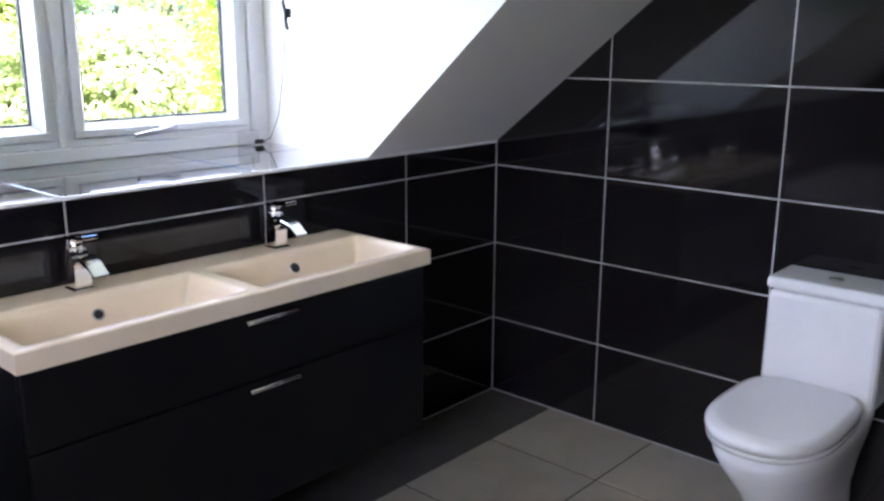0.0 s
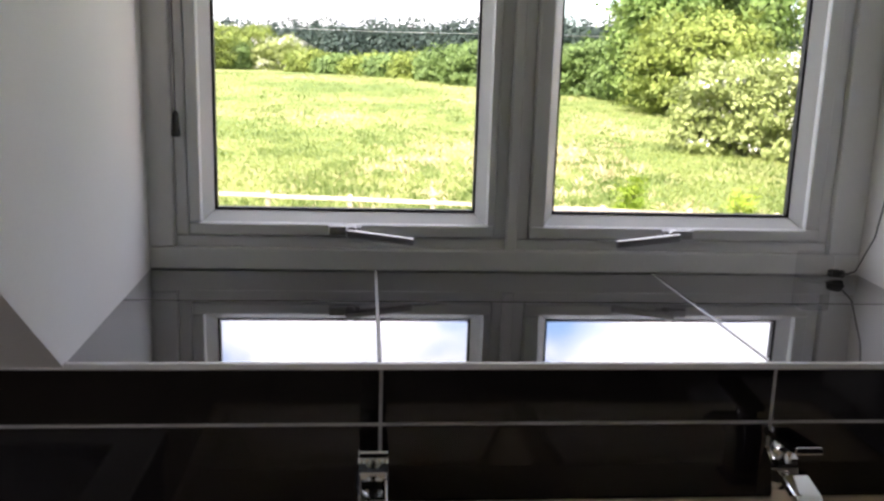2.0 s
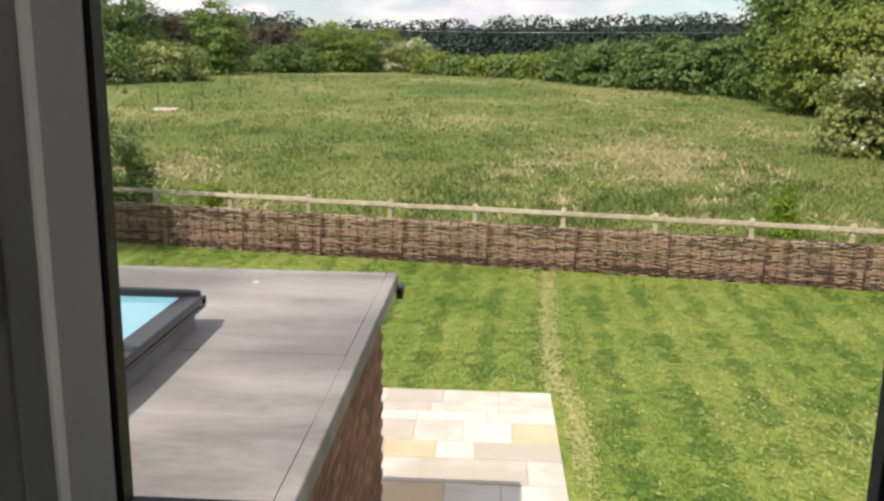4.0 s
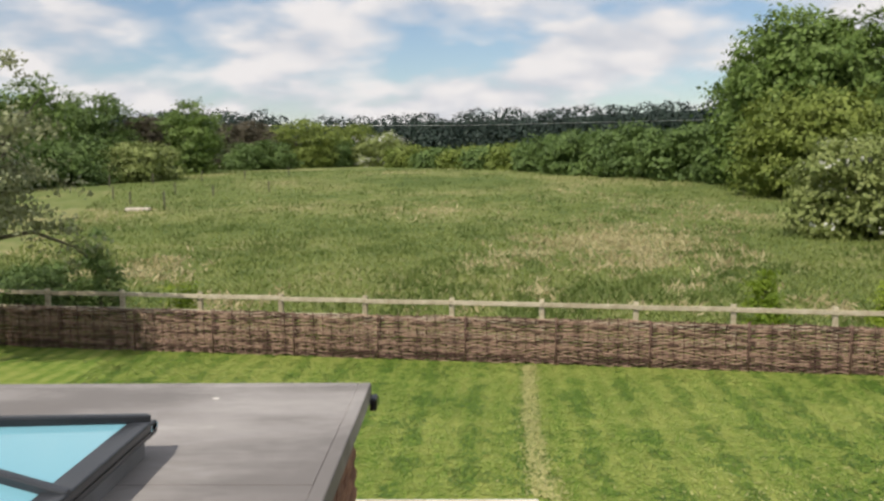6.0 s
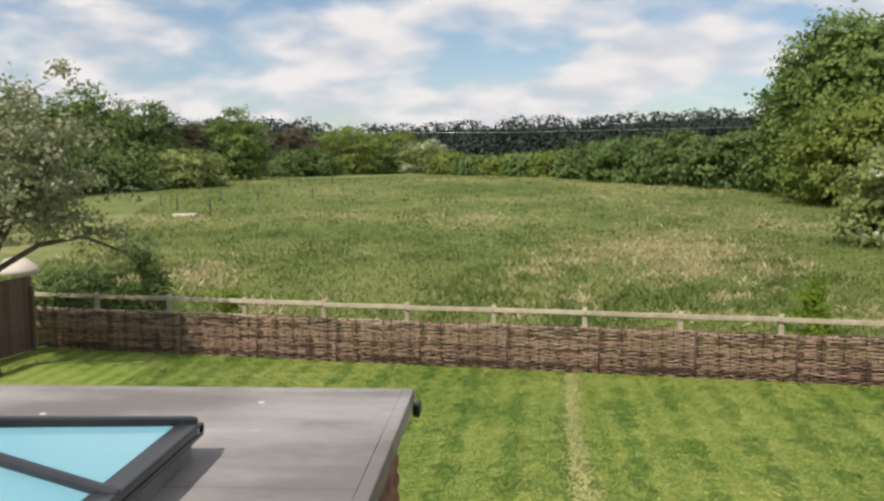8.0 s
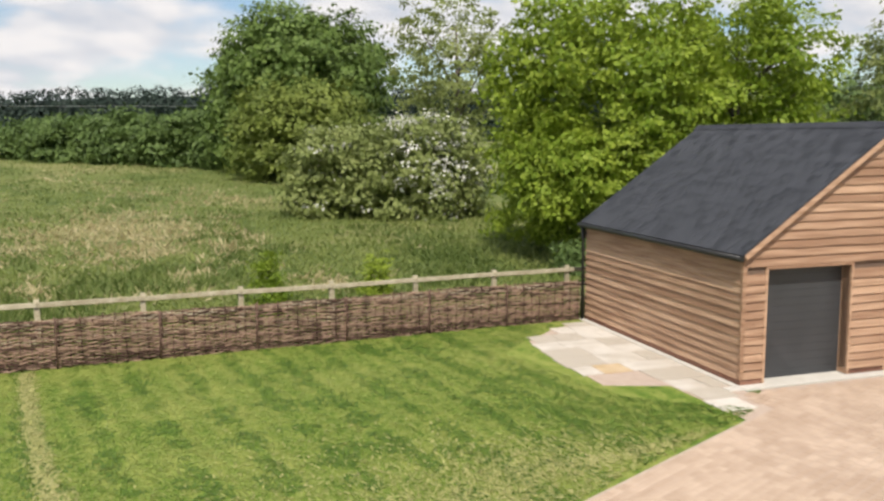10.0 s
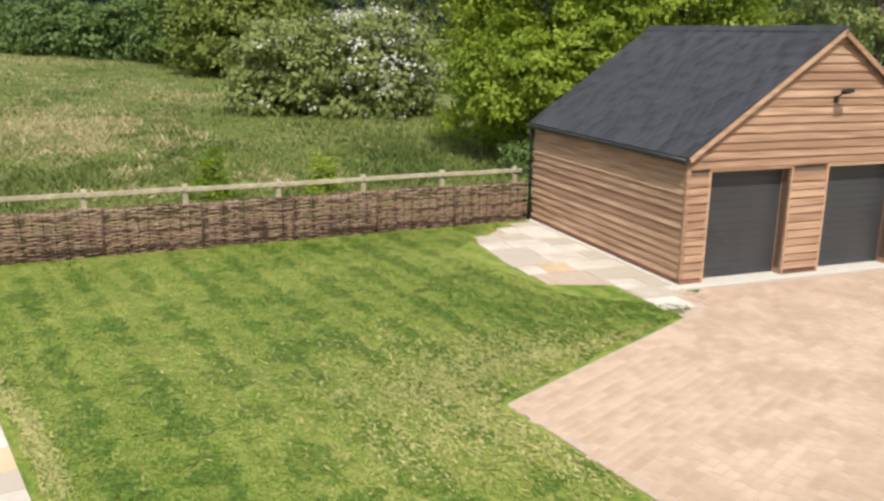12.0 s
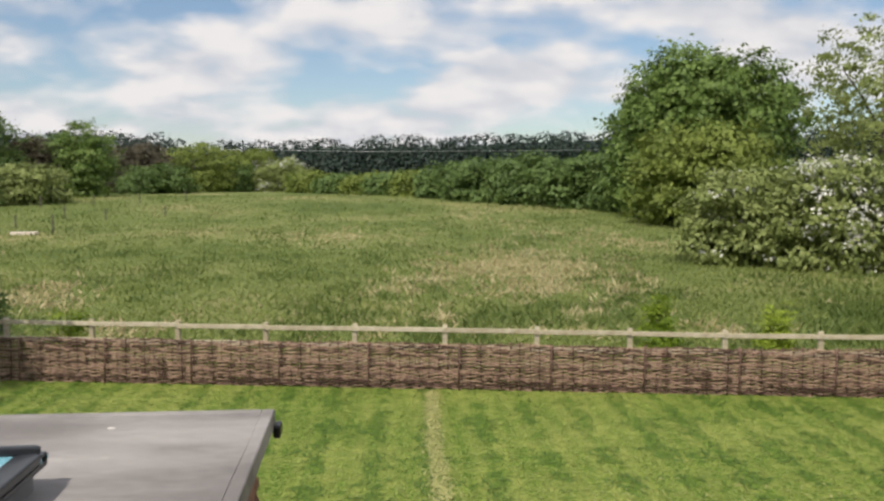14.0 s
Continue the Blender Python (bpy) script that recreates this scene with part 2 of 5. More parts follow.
def ground_material(name, tones, scale, stripes=None, patch=1.5, ratio=9, fine=45, mottle=0.5, relief=0.05):
    """Grass: three tones by two noises; stripes: the mower's bands as (turn in degrees, width)."""
    m = bpy.data.materials.new(name)
    m.use_nodes = True
    n, l = m.node_tree.nodes, m.node_tree.links
    b = n["Principled BSDF"]
    tc = n.new("ShaderNodeTexCoord")
    n1, n2, n3 = (n.new("ShaderNodeTexNoise") for _ in range(3))
    for node, s, d in ((n1, scale, 7), (n2, scale * ratio, 6), (n3, fine, 5)):
        node.inputs["Scale"].default_value, node.inputs["Detail"].default_value = s, d
        l.new(tc.outputs["Object"], node.inputs["Vector"])
    mad = n.new("ShaderNodeMath")
    mad.operation = "MULTIPLY_ADD"
    mad.inputs[1].default_value = mottle
    l.new(n2.outputs["Fac"], mad.inputs[0])
    m2 = n.new("ShaderNodeMath")
    m2.operation = "MULTIPLY_ADD"
    m2.inputs[1].default_value, m2.inputs[2].default_value = patch, 0.12 - mottle / 2 - patch / 2
    l.new(n1.outputs["Fac"], m2.inputs[0])
    m3 = n.new("ShaderNodeMath")
    m3.operation = "MULTIPLY_ADD"
    m3.inputs[1].default_value = 0.9
    l.new(n3.outputs["Fac"], m3.inputs[0])
    l.new(m2.outputs[0], m3.inputs[2])
    l.new(m3.outputs[0], mad.inputs[2])
    last = mad.outputs[0]
    if stripes:
        mp, wv = n.new("ShaderNodeMapping"), n.new("ShaderNodeTexWave")
        mp.inputs["Rotation"].default_value = (0, 0, radians(stripes[0]))
        wv.inputs["Scale"].default_value = math.pi / 10 / stripes[1]
        wv.inputs["Distortion"].default_value, wv.inputs["Detail"].default_value = 0.35, 2
        l.new(tc.outputs["Object"], mp.inputs["Vector"])
        l.new(mp.outputs[0], wv.inputs["Vector"])
        m4 = n.new("ShaderNodeMath")
        m4.operation = "MULTIPLY_ADD"
        m4.inputs[1].default_value = 0.22
        l.new(wv.outputs["Fac"], m4.inputs[0])
        l.new(last, m4.inputs[2])
        last = m4.outputs[0]
    ramp = n.new("ShaderNodeValToRGB")
    e = ramp.color_ramp.elements
    e[0].color, e[1].color = (*tones[0], 1), (*tones[2], 1)
    e[0].position, e[1].position = 0.25, 0.9
    e.new(0.55).color = (*tones[1], 1)
    l.new(last, ramp.inputs["Fac"])
    l.new(ramp.outputs["Color"], b.inputs["Base Color"])
    b.inputs["Roughness"].default_value, b.inputs["Specular IOR Level"].default_value = 0.9, 0.15
    bp = n.new("ShaderNodeBump")
    bp.inputs["Strength"].default_value, bp.inputs["Distance"].default_value = 0.7, relief
    l.new(n3.outputs["Fac"], bp.inputs["Height"])
    l.new(bp.outputs[0], b.inputs["Normal"])
    return m


FIELD = ground_material("rough_meadow", ((0.075, 0.115, 0.03), (0.15, 0.19, 0.055), (0.31, 0.28, 0.13)), 0.06, None, 1.5, 11, 5, 0.9, 0.25)
LAWN = ground_material("mown_lawn", ((0.06, 0.125, 0.016), (0.14, 0.215, 0.034), (0.27, 0.305, 0.075)), 0.35, (2, 0.47), 0.9, 12, 22, 1.0)
WORN = ground_material("worn_lawn_strip", ((0.26, 0.3, 0.08), (0.38, 0.38, 0.14), (0.5, 0.46, 0.2)), 0.6, None, 1.2, 9, 25, 0.8)

# ---- mesh helpers ----


def part(name, bm, mat, parent=None, label=""):
    me = bpy.data.meshes.new(name)
    bm.to_mesh(me)
    bm.free()
    return place(name, me, mat, parent, label)


def place(name, me, mat, parent=None, label="", at=None):
    if mat and not me.materials:
        me.materials.append(mat)
    ob = new(name, me)
    if parent:
        ob.parent = parent
    if at is not None:
        ob.matrix_basis = at
    if label:
        ob["label"] = label
    return ob


def thing(name, label, category, group="", kind="", at=None):
    ob = tagged(new(name), label, category, group, kind)
    if at is not None:
        ob.matrix_basis = at
    return ob


def box(bm, x0, x1, y0, y1, z0, z1, bevel=0.0, m=None):
    t = Matrix.LocRotScale(((x0 + x1) / 2, (y0 + y1) / 2, (z0 + z1) / 2), None, (abs(x1 - x0), abs(y1 - y0), abs(z1 - z0)))
    made = bmesh.ops.create_cube(bm, size=1, matrix=(m @ t) if m else t)
    if bevel:
        edges = list({e for v in made["verts"] for e in v.link_edges})
        bmesh.ops.bevel(bm, geom=edges, offset=bevel, segments=2, affect="EDGES", profile=0.5)
    return bm


def boxed(*a, **k):
    return box(bmesh.new(), *a, **k)


def box_mesh(name, sx, sy, sz, bevel=0.0):
    """A block centred on its own origin, to be shared between alike pieces."""
    bm = boxed(-sx / 2, sx / 2, -sy / 2, sy / 2, -sz / 2, sz / 2)
    if bevel:
        bmesh.ops.bevel(bm, geom=bm.edges[:], offset=bevel, segments=1, affect="EDGES")
    me = bpy.data.meshes.new(name)
    bm.to_mesh(me)
    bm.free()
    return me


def tube(bm, pts, radii, sides=8, cap=True):
    """A tapered round bar along points."""
    pts = [Vector(p) for p in pts]
    if not hasattr(radii, "__len__"):
        radii = [radii] * len(pts)
    rings = []
    for i, p in enumerate(pts):
        d = (pts[min(i + 1, len(pts) - 1)] - pts[max(i - 1, 0)]).normalized()
        u = d.cross(Vector((0.13, 0.31, 0.94)) if abs(d.z) < 0.8 else Vector((1, 0.1, 0))).normalized()
        w = d.cross(u)
        rings.append([bm.verts.new(p + radii[i] * (math.cos(a) * u + math.sin(a) * w)) for a in (2 * math.pi * k / sides for k in range(sides))])
    for a, b in zip(rings, rings[1:]):
        for k in range(sides):
            f = bm.faces.new((a[k], a[(k + 1) % sides], b[(k + 1) % sides], b[k]))
            f.smooth = True
    if cap:
        bm.faces.new(rings[0][::-1])
        bm.faces.new(rings[-1])
    return bm


def prism(bm, outline, axis, a, b):
    """An outline of (u, v) pairs pushed from a to b along axis (x: u=y, v=z; y: u=x, v=z; z: u=x, v=y)."""
    def put(u, v, w):
        return (w, u, v) if axis == "x" else (u, w, v) if axis == "y" else (u, v, w)
    lo = [bm.verts.new(put(u, v, a)) for u, v in outline]
    hi = [bm.verts.new(put(u, v, b)) for u, v in outline]
    bm.faces.new(lo)
    bm.faces.new(hi[::-1])
    for i in range(len(outline)):
        j = (i + 1) % len(outline)
        bm.faces.new((lo[j], lo[i], hi[i], hi[j]))
    bmesh.ops.recalc_face_normals(bm, faces=bm.faces[:])
    return bm


def quads(name, centres, us, vs, mat, parent=None, label=""):
    """One mesh of many small lozenges: centre, half length u, half width v."""
    n = len(centres)
    co = np.stack([centres - us, centres + vs - us * 0.1, centres + us, centres - vs - us * 0.1], 1).reshape(-1, 3)
    me = bpy.data.meshes.new(name)
    me.vertices.add(4 * n)
    me.vertices.foreach_set("co", co.astype(np.float32).ravel())
    me.loops.add(4 * n)
    me.loops.foreach_set("vertex_index", np.arange(4 * n, dtype=np.int32))
    me.polygons.add(n)
    me.polygons.foreach_set("loop_start", np.arange(0, 4 * n, 4, dtype=np.int32))
    me.update(calc_edges=True)
    return place(name, me, mat, parent, label)

# ---- the room's setting ----
XL, XR, YB, SILL, CEIL = -2.3, 1.67, -3.3, 0.99, 2.35
REV_L, REV_R, Y_FRAME, Y_OUT = -0.41, 1.003, 0.56, 0.68
SLOPE = 0.80
HEAD = 2.12

floor = tagged(part("floor", boxed(XL - 0.2, XR + 0.2, YB - 0.2, 0.2, -0.25, -0.004), FLOOR_GROUT), "beige tiled bathroom floor with darker joints", "floor", kind="structure")
wall_window = tagged(part("wall_window", boxed(XL, XR + 0.2, 0.0012, 0.2, -0.004, SILL - 0.0015), GROUT), "low knee wall of large black tiles", "wall", kind="structure")
wall_right = tagged(part("wall_right", boxed(XR + 0.0012, XR + 0.2, YB, 0.0012, -0.004, CEIL), GROUT), "wall of large glossy black tiles", "wall", kind="structure")
wall_left_bm = bmesh.new()
for q in ((YB, -2.32, -0.004, CEIL), (-1.18, 0.2, -0.004, CEIL), (-2.32, -1.18, -0.004, 1.03), (-2.32, -1.18, 2.07, CEIL)):
    box(wall_left_bm, XL - 0.2, XL, *q)
wall_left = tagged(part("wall_left", wall_left_bm, TILE), "wall of glossy black tiles", "wall", kind="structure")
wall_back = tagged(part("wall_back", boxed(XL - 0.2, XR + 0.2, YB - 0.2, YB, 0, CEIL), TILE), "wall of glossy black tiles", "wall", kind="structure")
ceiling = tagged(part("ceiling", boxed(XL - 0.2, XR + 0.2, YB - 0.2, -1.6, CEIL, CEIL + 0.2), PLASTER), "flat white ceiling", "ceiling", kind="structure")


def y_slope(z):
    return -(z - SILL) / SLOPE


def slope_piece(name, x0, x1, z0):
    """A stretch of the sloping ceiling under the roof, above height z0."""
    pts = [(y_slope(z0), z0), (y_slope(CEIL + 0.05), CEIL + 0.05), (y_slope(CEIL + 0.05) + 0.05, CEIL + 0.3), (y_slope(z0) + 0.2, z0 + 0.06)]
    return tagged(part(name, prism(bmesh.new(), pts, "x", x0, x1), PLASTER), "white sloping ceiling under the roof", "ceiling", kind="structure")


slope_piece("ceiling_slope_left", XL, REV_L - 0.09, SILL)
slope_piece("ceiling_slope_right", REV_R + 0.09, XR, SILL)
slope_piece("ceiling_slope_top", REV_L - 0.09, REV_R + 0.09, HEAD)
for name, xa, xb in (("dormer_cheek_left", REV_L - 0.09, REV_L), ("dormer_cheek_right", REV_R, REV_R + 0.09)):
    pts = [(0.0, SILL - 0.005), (Y_OUT, SILL - 0.005), (Y_OUT, HEAD + 0.03), (y_slope(HEAD + 0.03), HEAD + 0.03)]
    bm = prism(bmesh.new(), pts, "x", xa, xb)
    inner, flare = (xb, -0.03) if xb == REV_L else (xa, 0.08)
    for v in bm.verts:
        if abs(v.co.x - inner) < 0.001:
            v.co.x += flare * v.co.y
    tagged(part(name, bm, PLASTER), "white plastered side wall of the dormer", "wall", kind="structure")
tagged(part("dormer_ceiling", boxed(REV_L - 0.03, REV_R + 0.06, y_slope(HEAD) - 0.02, Y_OUT, HEAD, HEAD + 0.12), PLASTER), "white dormer ceiling", "ceiling", kind="structure")
sill = tagged(part("window_sill", boxed(REV_L - 0.03, REV_R + 0.06, 0.2, Y_OUT, SILL - 0.2, SILL - 0.0015), GROUT), "deep window sill of glossy black tiles", "window sill", kind="structure")
tagged(part("tile_trim", boxed(XL, XR - 0.002, -0.003, 0.006, SILL - 0.007, SILL + 0.003, 0.002), UPVC), "thin white tile edging strip", "trim", kind="structure")
# the house outside, added unseen to block the sun: roof above, wall below the dormer
tagged(part("house_roof", prism(bmesh.new(), [(y_slope(2.7) + 0.3, 2.75), (-3.6, 3.6), (-3.6, 3.4), (y_slope(2.4) - 0.1, 2.66)], "x", -5, 5), SLATE), "unseen dark slate roof added above the dormer to block sun", "roof", kind="structure")
tagged(part("house_wall", boxed(-6, 6, 0.3, 0.62, -3.05, SILL - 0.26), BRICK), "red-brown brick house wall", "wall", kind="structure")

# ---- window ----
window = tagged(new("window_1"), "white plastic double casement window, closed", "window", kind="structure")
G_LO, G_HI = 1.105, 2.0
PANES = ((-0.306, 0.224), (0.385, 0.902))
FR_X = (REV_L - 0.018, -0.352, 0.262, 0.33, 0.952, REV_R + 0.045)


def bar(name, x0, x1, y0, y1, z0, z1, bevel=0.004, mat=UPVC, parent=None, label=""):
    return part(name, boxed(x0, x1, y0, y1, z0, z1, bevel), mat, parent or window, label)


bar("frame_rail", FR_X[0], FR_X[5], Y_FRAME, Y_OUT, SILL, 1.035)
bar("frame_rail", FR_X[0], FR_X[5], Y_FRAME, Y_OUT, G_HI + 0.07, HEAD)
for a, b in ((FR_X[0], -0.377), (0.285, 0.307), (0.977, FR_X[5])):
    bar("frame_post", a, b, Y_FRAME, Y_OUT, 1.035, G_HI + 0.07)
# stepped inner edge of the outer frame
for a, b in ((-0.377, 0.285), (0.307, 0.977)):
    bar("frame_step", a, b, Y_FRAME + 0.012, Y_OUT, 1.035, 1.058, 0.003)
    bar("frame_step", a, a + 0.024, Y_FRAME + 0.012, Y_OUT, 1.058, G_HI + 0.07, 0.003)
    bar("frame_step", b - 0.024, b, Y_FRAME + 0.012, Y_OUT, 1.058, G_HI + 0.07, 0.003)
for (a, b), (s0, s1) in zip(PANES, ((-0.350, 0.260), (0.332, 0.952))):
    sash = bar("sash", s0, s1, Y_FRAME + 0.004, Y_OUT - 0.02, 1.06, 1.085)
    bar("sash_stile", s0, a - 0.02, Y_FRAME + 0.004, Y_OUT - 0.02, 1.085, G_HI + 0.06, parent=sash)
    bar("sash_stile", b + 0.02, s1, Y_FRAME + 0.004, Y_OUT - 0.02, 1.085, G_HI + 0.06, parent=sash)
    bar("sash_rail", s0, s1, Y_FRAME + 0.004, Y_OUT - 0.02, G_HI + 0.02, G_HI + 0.06, parent=sash)
    # sloped glazing bead
    for nm, pts, ax, p, q in (("bead", [(Y_FRAME + 0.02, 1.085), (0.612, 1.085), (0.612, G_LO), (Y_FRAME + 0.042, G_LO - 0.002)], "x", a - 0.02, b + 0.02),):
        part(nm, prism(bmesh.new(), pts, ax, p, q), UPVC, sash)
    for x0, x1, inner in ((a - 0.02, a, a), (b, b + 0.02, b)):
        o = [(x0 if inner == x1 else x1, Y_FRAME + 0.02), (inner, Y_FRAME + 0.042), (inner, 0.612), (x0 if inner == x1 else x1, 0.612)]
        part("bead", prism(bmesh.new(), o, "z", 1.085, G_HI + 0.02), UPVC, sash)
    gm = bmesh.new()
    for q in ((a, b, G_LO, G_LO + 0.005), (a, a + 0.005, G_LO, G_HI), (b - 0.005, b, G_LO, G_HI)):
        box(gm, q[0], q[1], 0.606, 0.622, q[2], q[3])
    part("gasket", gm, GASKET, sash, "black rubber gasket")
    pane = part("pane", boxed(a - 0.01, b + 0.01, 0.613, 0.617, G_LO - 0.01, G_HI + 0.02), PANE, sash, "clear window glass")
    pane.visible_shadow = False
for px, sgn in ((-0.03, 1), (0.63, -1)):
    h = part("window_handle", boxed(px - 0.045 * sgn, px + 0.02 * sgn, Y_FRAME - 0.008, Y_FRAME + 0.004, 1.066, 1.084, 0.003), STEEL, window, "silver window handle")
    hm = bmesh.new()
    tube(hm, [(px, Y_FRAME, 1.075), (px, Y_FRAME - 0.03, 1.075)], 0.012, 12)
    part("boss", hm, STEEL, h)
    hm = bmesh.new()
    box(hm, -0.01, 0.125, -0.006, 0.006, -0.008, 0.008, 0.004, Matrix.Translation((px, Y_FRAME - 0.032, 1.073)) @ Matrix.Rotation(radians(7), 4, "Y") @ Matrix.Diagonal((sgn, 1, 1, 1)) if sgn > 0 else Matrix.Translation((px, Y_FRAME - 0.032, 1.073)) @ Matrix.Rotation(radians(173), 4, "Y"))
    part("lever", hm, STEEL, h)


def blind_cord(x, y, z_top, z_end):
    cord = thing("pull_cord", "thin grey pull cord with a dark weight", "cord")
    bm = tube(bmesh.new(), [(x + 0.002, y, z_top), (x, y, 1.6), (x, y, z_end)], 0.0016, 6)
    part("string", bm, CORD, cord)
    bm = tube(bmesh.new(), [(x, y, z_end + 0.004), (x, y, z_end), (x, y, z_end - 0.04), (x, y, z_end - 0.045)], [0.003, 0.006, 0.009, 0.008], 10)
    part("weight", bm, DARK_PLASTIC, cord, "dark tapered plastic weight")


blind_cord(-0.366, Y_FRAME - 0.012, HEAD, 1.30)
# cord on its cleat on the dormer's other side
cleat = thing("cord_cleat", "dark cord cleat with a long hanging grey cord", "cleat")
cm = bmesh.new()
box(cm, REV_R - 0.016, REV_R, 0.35, 0.372, 1.425, 1.455, 0.003)
tube(cm, [(REV_R - 0.018, 0.37, 1.49), (REV_R - 0.022, 0.365, 1.47), (REV_R - 0.016, 0.361, 1.44), (REV_R - 0.022, 0.355, 1.41), (REV_R - 0.018, 0.35, 1.385)], [0.004, 0.006, 0.007, 0.006, 0.004], 8)
part("hook", cm, DARK_PLASTIC, cleat)
cm = tube(bmesh.new(), [(REV_R - 0.012, 0.41, HEAD), (REV_R - 0.014, 0.385, 1.7), (REV_R - 0.02, 0.366, 1.48)], 0.0017, 6)
tube(cm, [(REV_R - 0.02, 0.37, 1.48), (REV_R - 0.028, 0.362, 1.46), (REV_R - 0.02, 0.356, 1.44)], 0.0022, 6)
tube(cm, [(REV_R - 0.02, 0.362, 1.42), (REV_R - 0.016, 0.37, 1.36), (REV_R - 0.013, 0.39, 1.25), (REV_R - 0.012, 0.425, 1.1), (REV_R - 0.016, 0.47, 1.02), (REV_R - 0.025, 0.51, 1.0), (REV_R - 0.04, 0.535, 0.996)], 0.0017, 6)
part("string", cm, CORD, cleat)
cup = part("clear_plastic_cup", boxed(0.895, 0.95, 0.485, 0.54, SILL + 0.0005, SILL + 0.058, 0.004), CLEAR)
tagged(cup, "small clear plastic box standing on the sill", "box")
plug = thing("cord_weight", "dark coiled cord end lying on the sill", "cord end")
pm = bmesh.new()
tube(pm, [(0.978 + 0.014 * math.cos(a), 0.522 + 0.012 * math.sin(a), SILL + 0.007 + 0.001 * a) for a in [k * 0.5 for k in range(24)]], 0.005, 6)
part("coil", pm, DARK_PLASTIC, plug)

# ---- basin unit ----
BX0, BX1, BY0, BZ = -0.278, 0.882, -0.39, 0.78
BOWLS = ((-0.245, 0.268), (0.316, 0.85))
basin = thing("double_basin", "cream double washbasin with two rectangular bowls", "washbasin")


def bowl_depth(x, y):
    best = 0.0
    for a, b in BOWLS:
        d = min(x - a, b - x, (y - (BY0 + 0.028)) * 1.1, (-0.115 - y) * 1.0)
        if d > 0:
            s = min(1, d / 0.075)
            best = max(best, 0.088 * (1 - (1 - s) ** 1.9))
    return best


bm = bmesh.new()
NX, NY = 120, 44
top = [[bm.verts.new((BX0 + (BX1 - BX0) * i / NX, BY0 + (-0.001 - BY0) * j / NY, 0)) for j in range(NY + 1)] for i in range(NX + 1)]
for row in top:
    for v in row:
        edge = min(v.co.x - BX0, BX1 - v.co.x, v.co.y - BY0)
        v.co.z = BZ - bowl_depth(v.co.x, v.co.y) - (0.004 if edge < 0.001 else 0)
for i in range(NX):
    for j in range(NY):
        f = bm.faces.new((top[i][j], top[i + 1][j], top[i + 1][j + 1], top[i][j + 1]))
        f.smooth = True
ring = [top[i][0] for i in range(NX + 1)] + [top[NX][j] for j in range(1, NY + 1)] + [top[i][NY] for i in range(NX - 1, -1, -1)] + [top[0][j] for j in range(NY - 1, 0, -1)]
low = [bm.verts.new((v.co.x, v.co.y, BZ - 0.046)) for v in ring]
for k in range(len(ring)):
    j = (k + 1) % len(ring)
    bm.faces.new((ring[j], ring[k], low[k], low[j]))
part("bowl_slab", bm, BASIN, basin)
for ox in (0.012, 0.59):
    oz = BZ - bowl_depth(ox, -0.14)
    bm = tube(bmesh.new(), [(ox, -0.134, oz - 0.004), (ox, -0.143, oz + 0.002)], [0.0155, 0.0145], 20)
    o = part("overflow", bm, CHROME, basin, "chrome overflow ring")
    part("hole", tube(bmesh.new(), [(ox, -0.142, oz + 0.0012), (ox, -0.1445, oz + 0.003)], 0.0105, 16), GASKET, o)
    part("drain", tube(bmesh.new(), [(ox, -0.27, BZ - 0.09), (ox, -0.27, BZ - 0.085)], [0.032, 0.028], 20), CHROME, basin, "round chrome waste")


def tap(x, turn):
    t = thing("basin_mixer_tap", "square chrome waterfall mixer tap on the basin", "tap", "basin taps", at=pose(x, -0.06, BZ, 0, 0, turn))
    part("base_plate", boxed(-0.026, 0.026, -0.03, 0.026, 0, 0.006, 0.002), CHROME, t)
    body = [(0.02, 0.006), (0.02, 0.075), (0.012, 0.105), (-0.012, 0.095), (-0.025, 0.055), (-0.022, 0.006)]
    part("body", prism(bmesh.new(), body, "x", -0.02, 0.02), CHROME, t)
    sp = [(-0.005, 0.082), (-0.045, 0.088), (-0.085, 0.078), (-0.118, 0.054), (-0.116, 0.05), (-0.08, 0.066), (-0.045, 0.074), (-0.01, 0.06)]
    bm = prism(bmesh.new(), sp, "x", -0.019, 0.019)
    bmesh.ops.bevel(bm, geom=bm.edges[:], offset=0.0015, segments=1, affect="EDGES")
    part("spout", bm, CHROME, t)
    part("cartridge", tube(bmesh.new(), [(0, 0.0, 0.09), (0, 0.0, 0.123)], 0.016, 16), CHROME, t)
    bm = boxed(-0.019, 0.019, -0.075, 0.022, -0.005, 0.005, 0.002, Matrix.Translation((0, 0, 0.127)) @ Matrix.Rotation(radians(-7), 4, "X"))
    part("lever", bm, CHROME, t)


tap(0.012, 0)
tap(0.592, 0)
vanity = thing("vanity_unit", "black gloss wall-hung vanity with two drawers", "cabinet")
part("carcass", boxed(BX0 + 0.012, BX1 - 0.012, -0.352, -0.001, 0.22, BZ - 0.11), CABINET, vanity)
for q in ((BX0 + 0.012, BX0 + 0.03), (BX1 - 0.03, BX1 - 0.012)):
    part("side_panel", boxed(*q, -0.352, -0.001, BZ - 0.109, BZ - 0.047), CABINET, vanity)
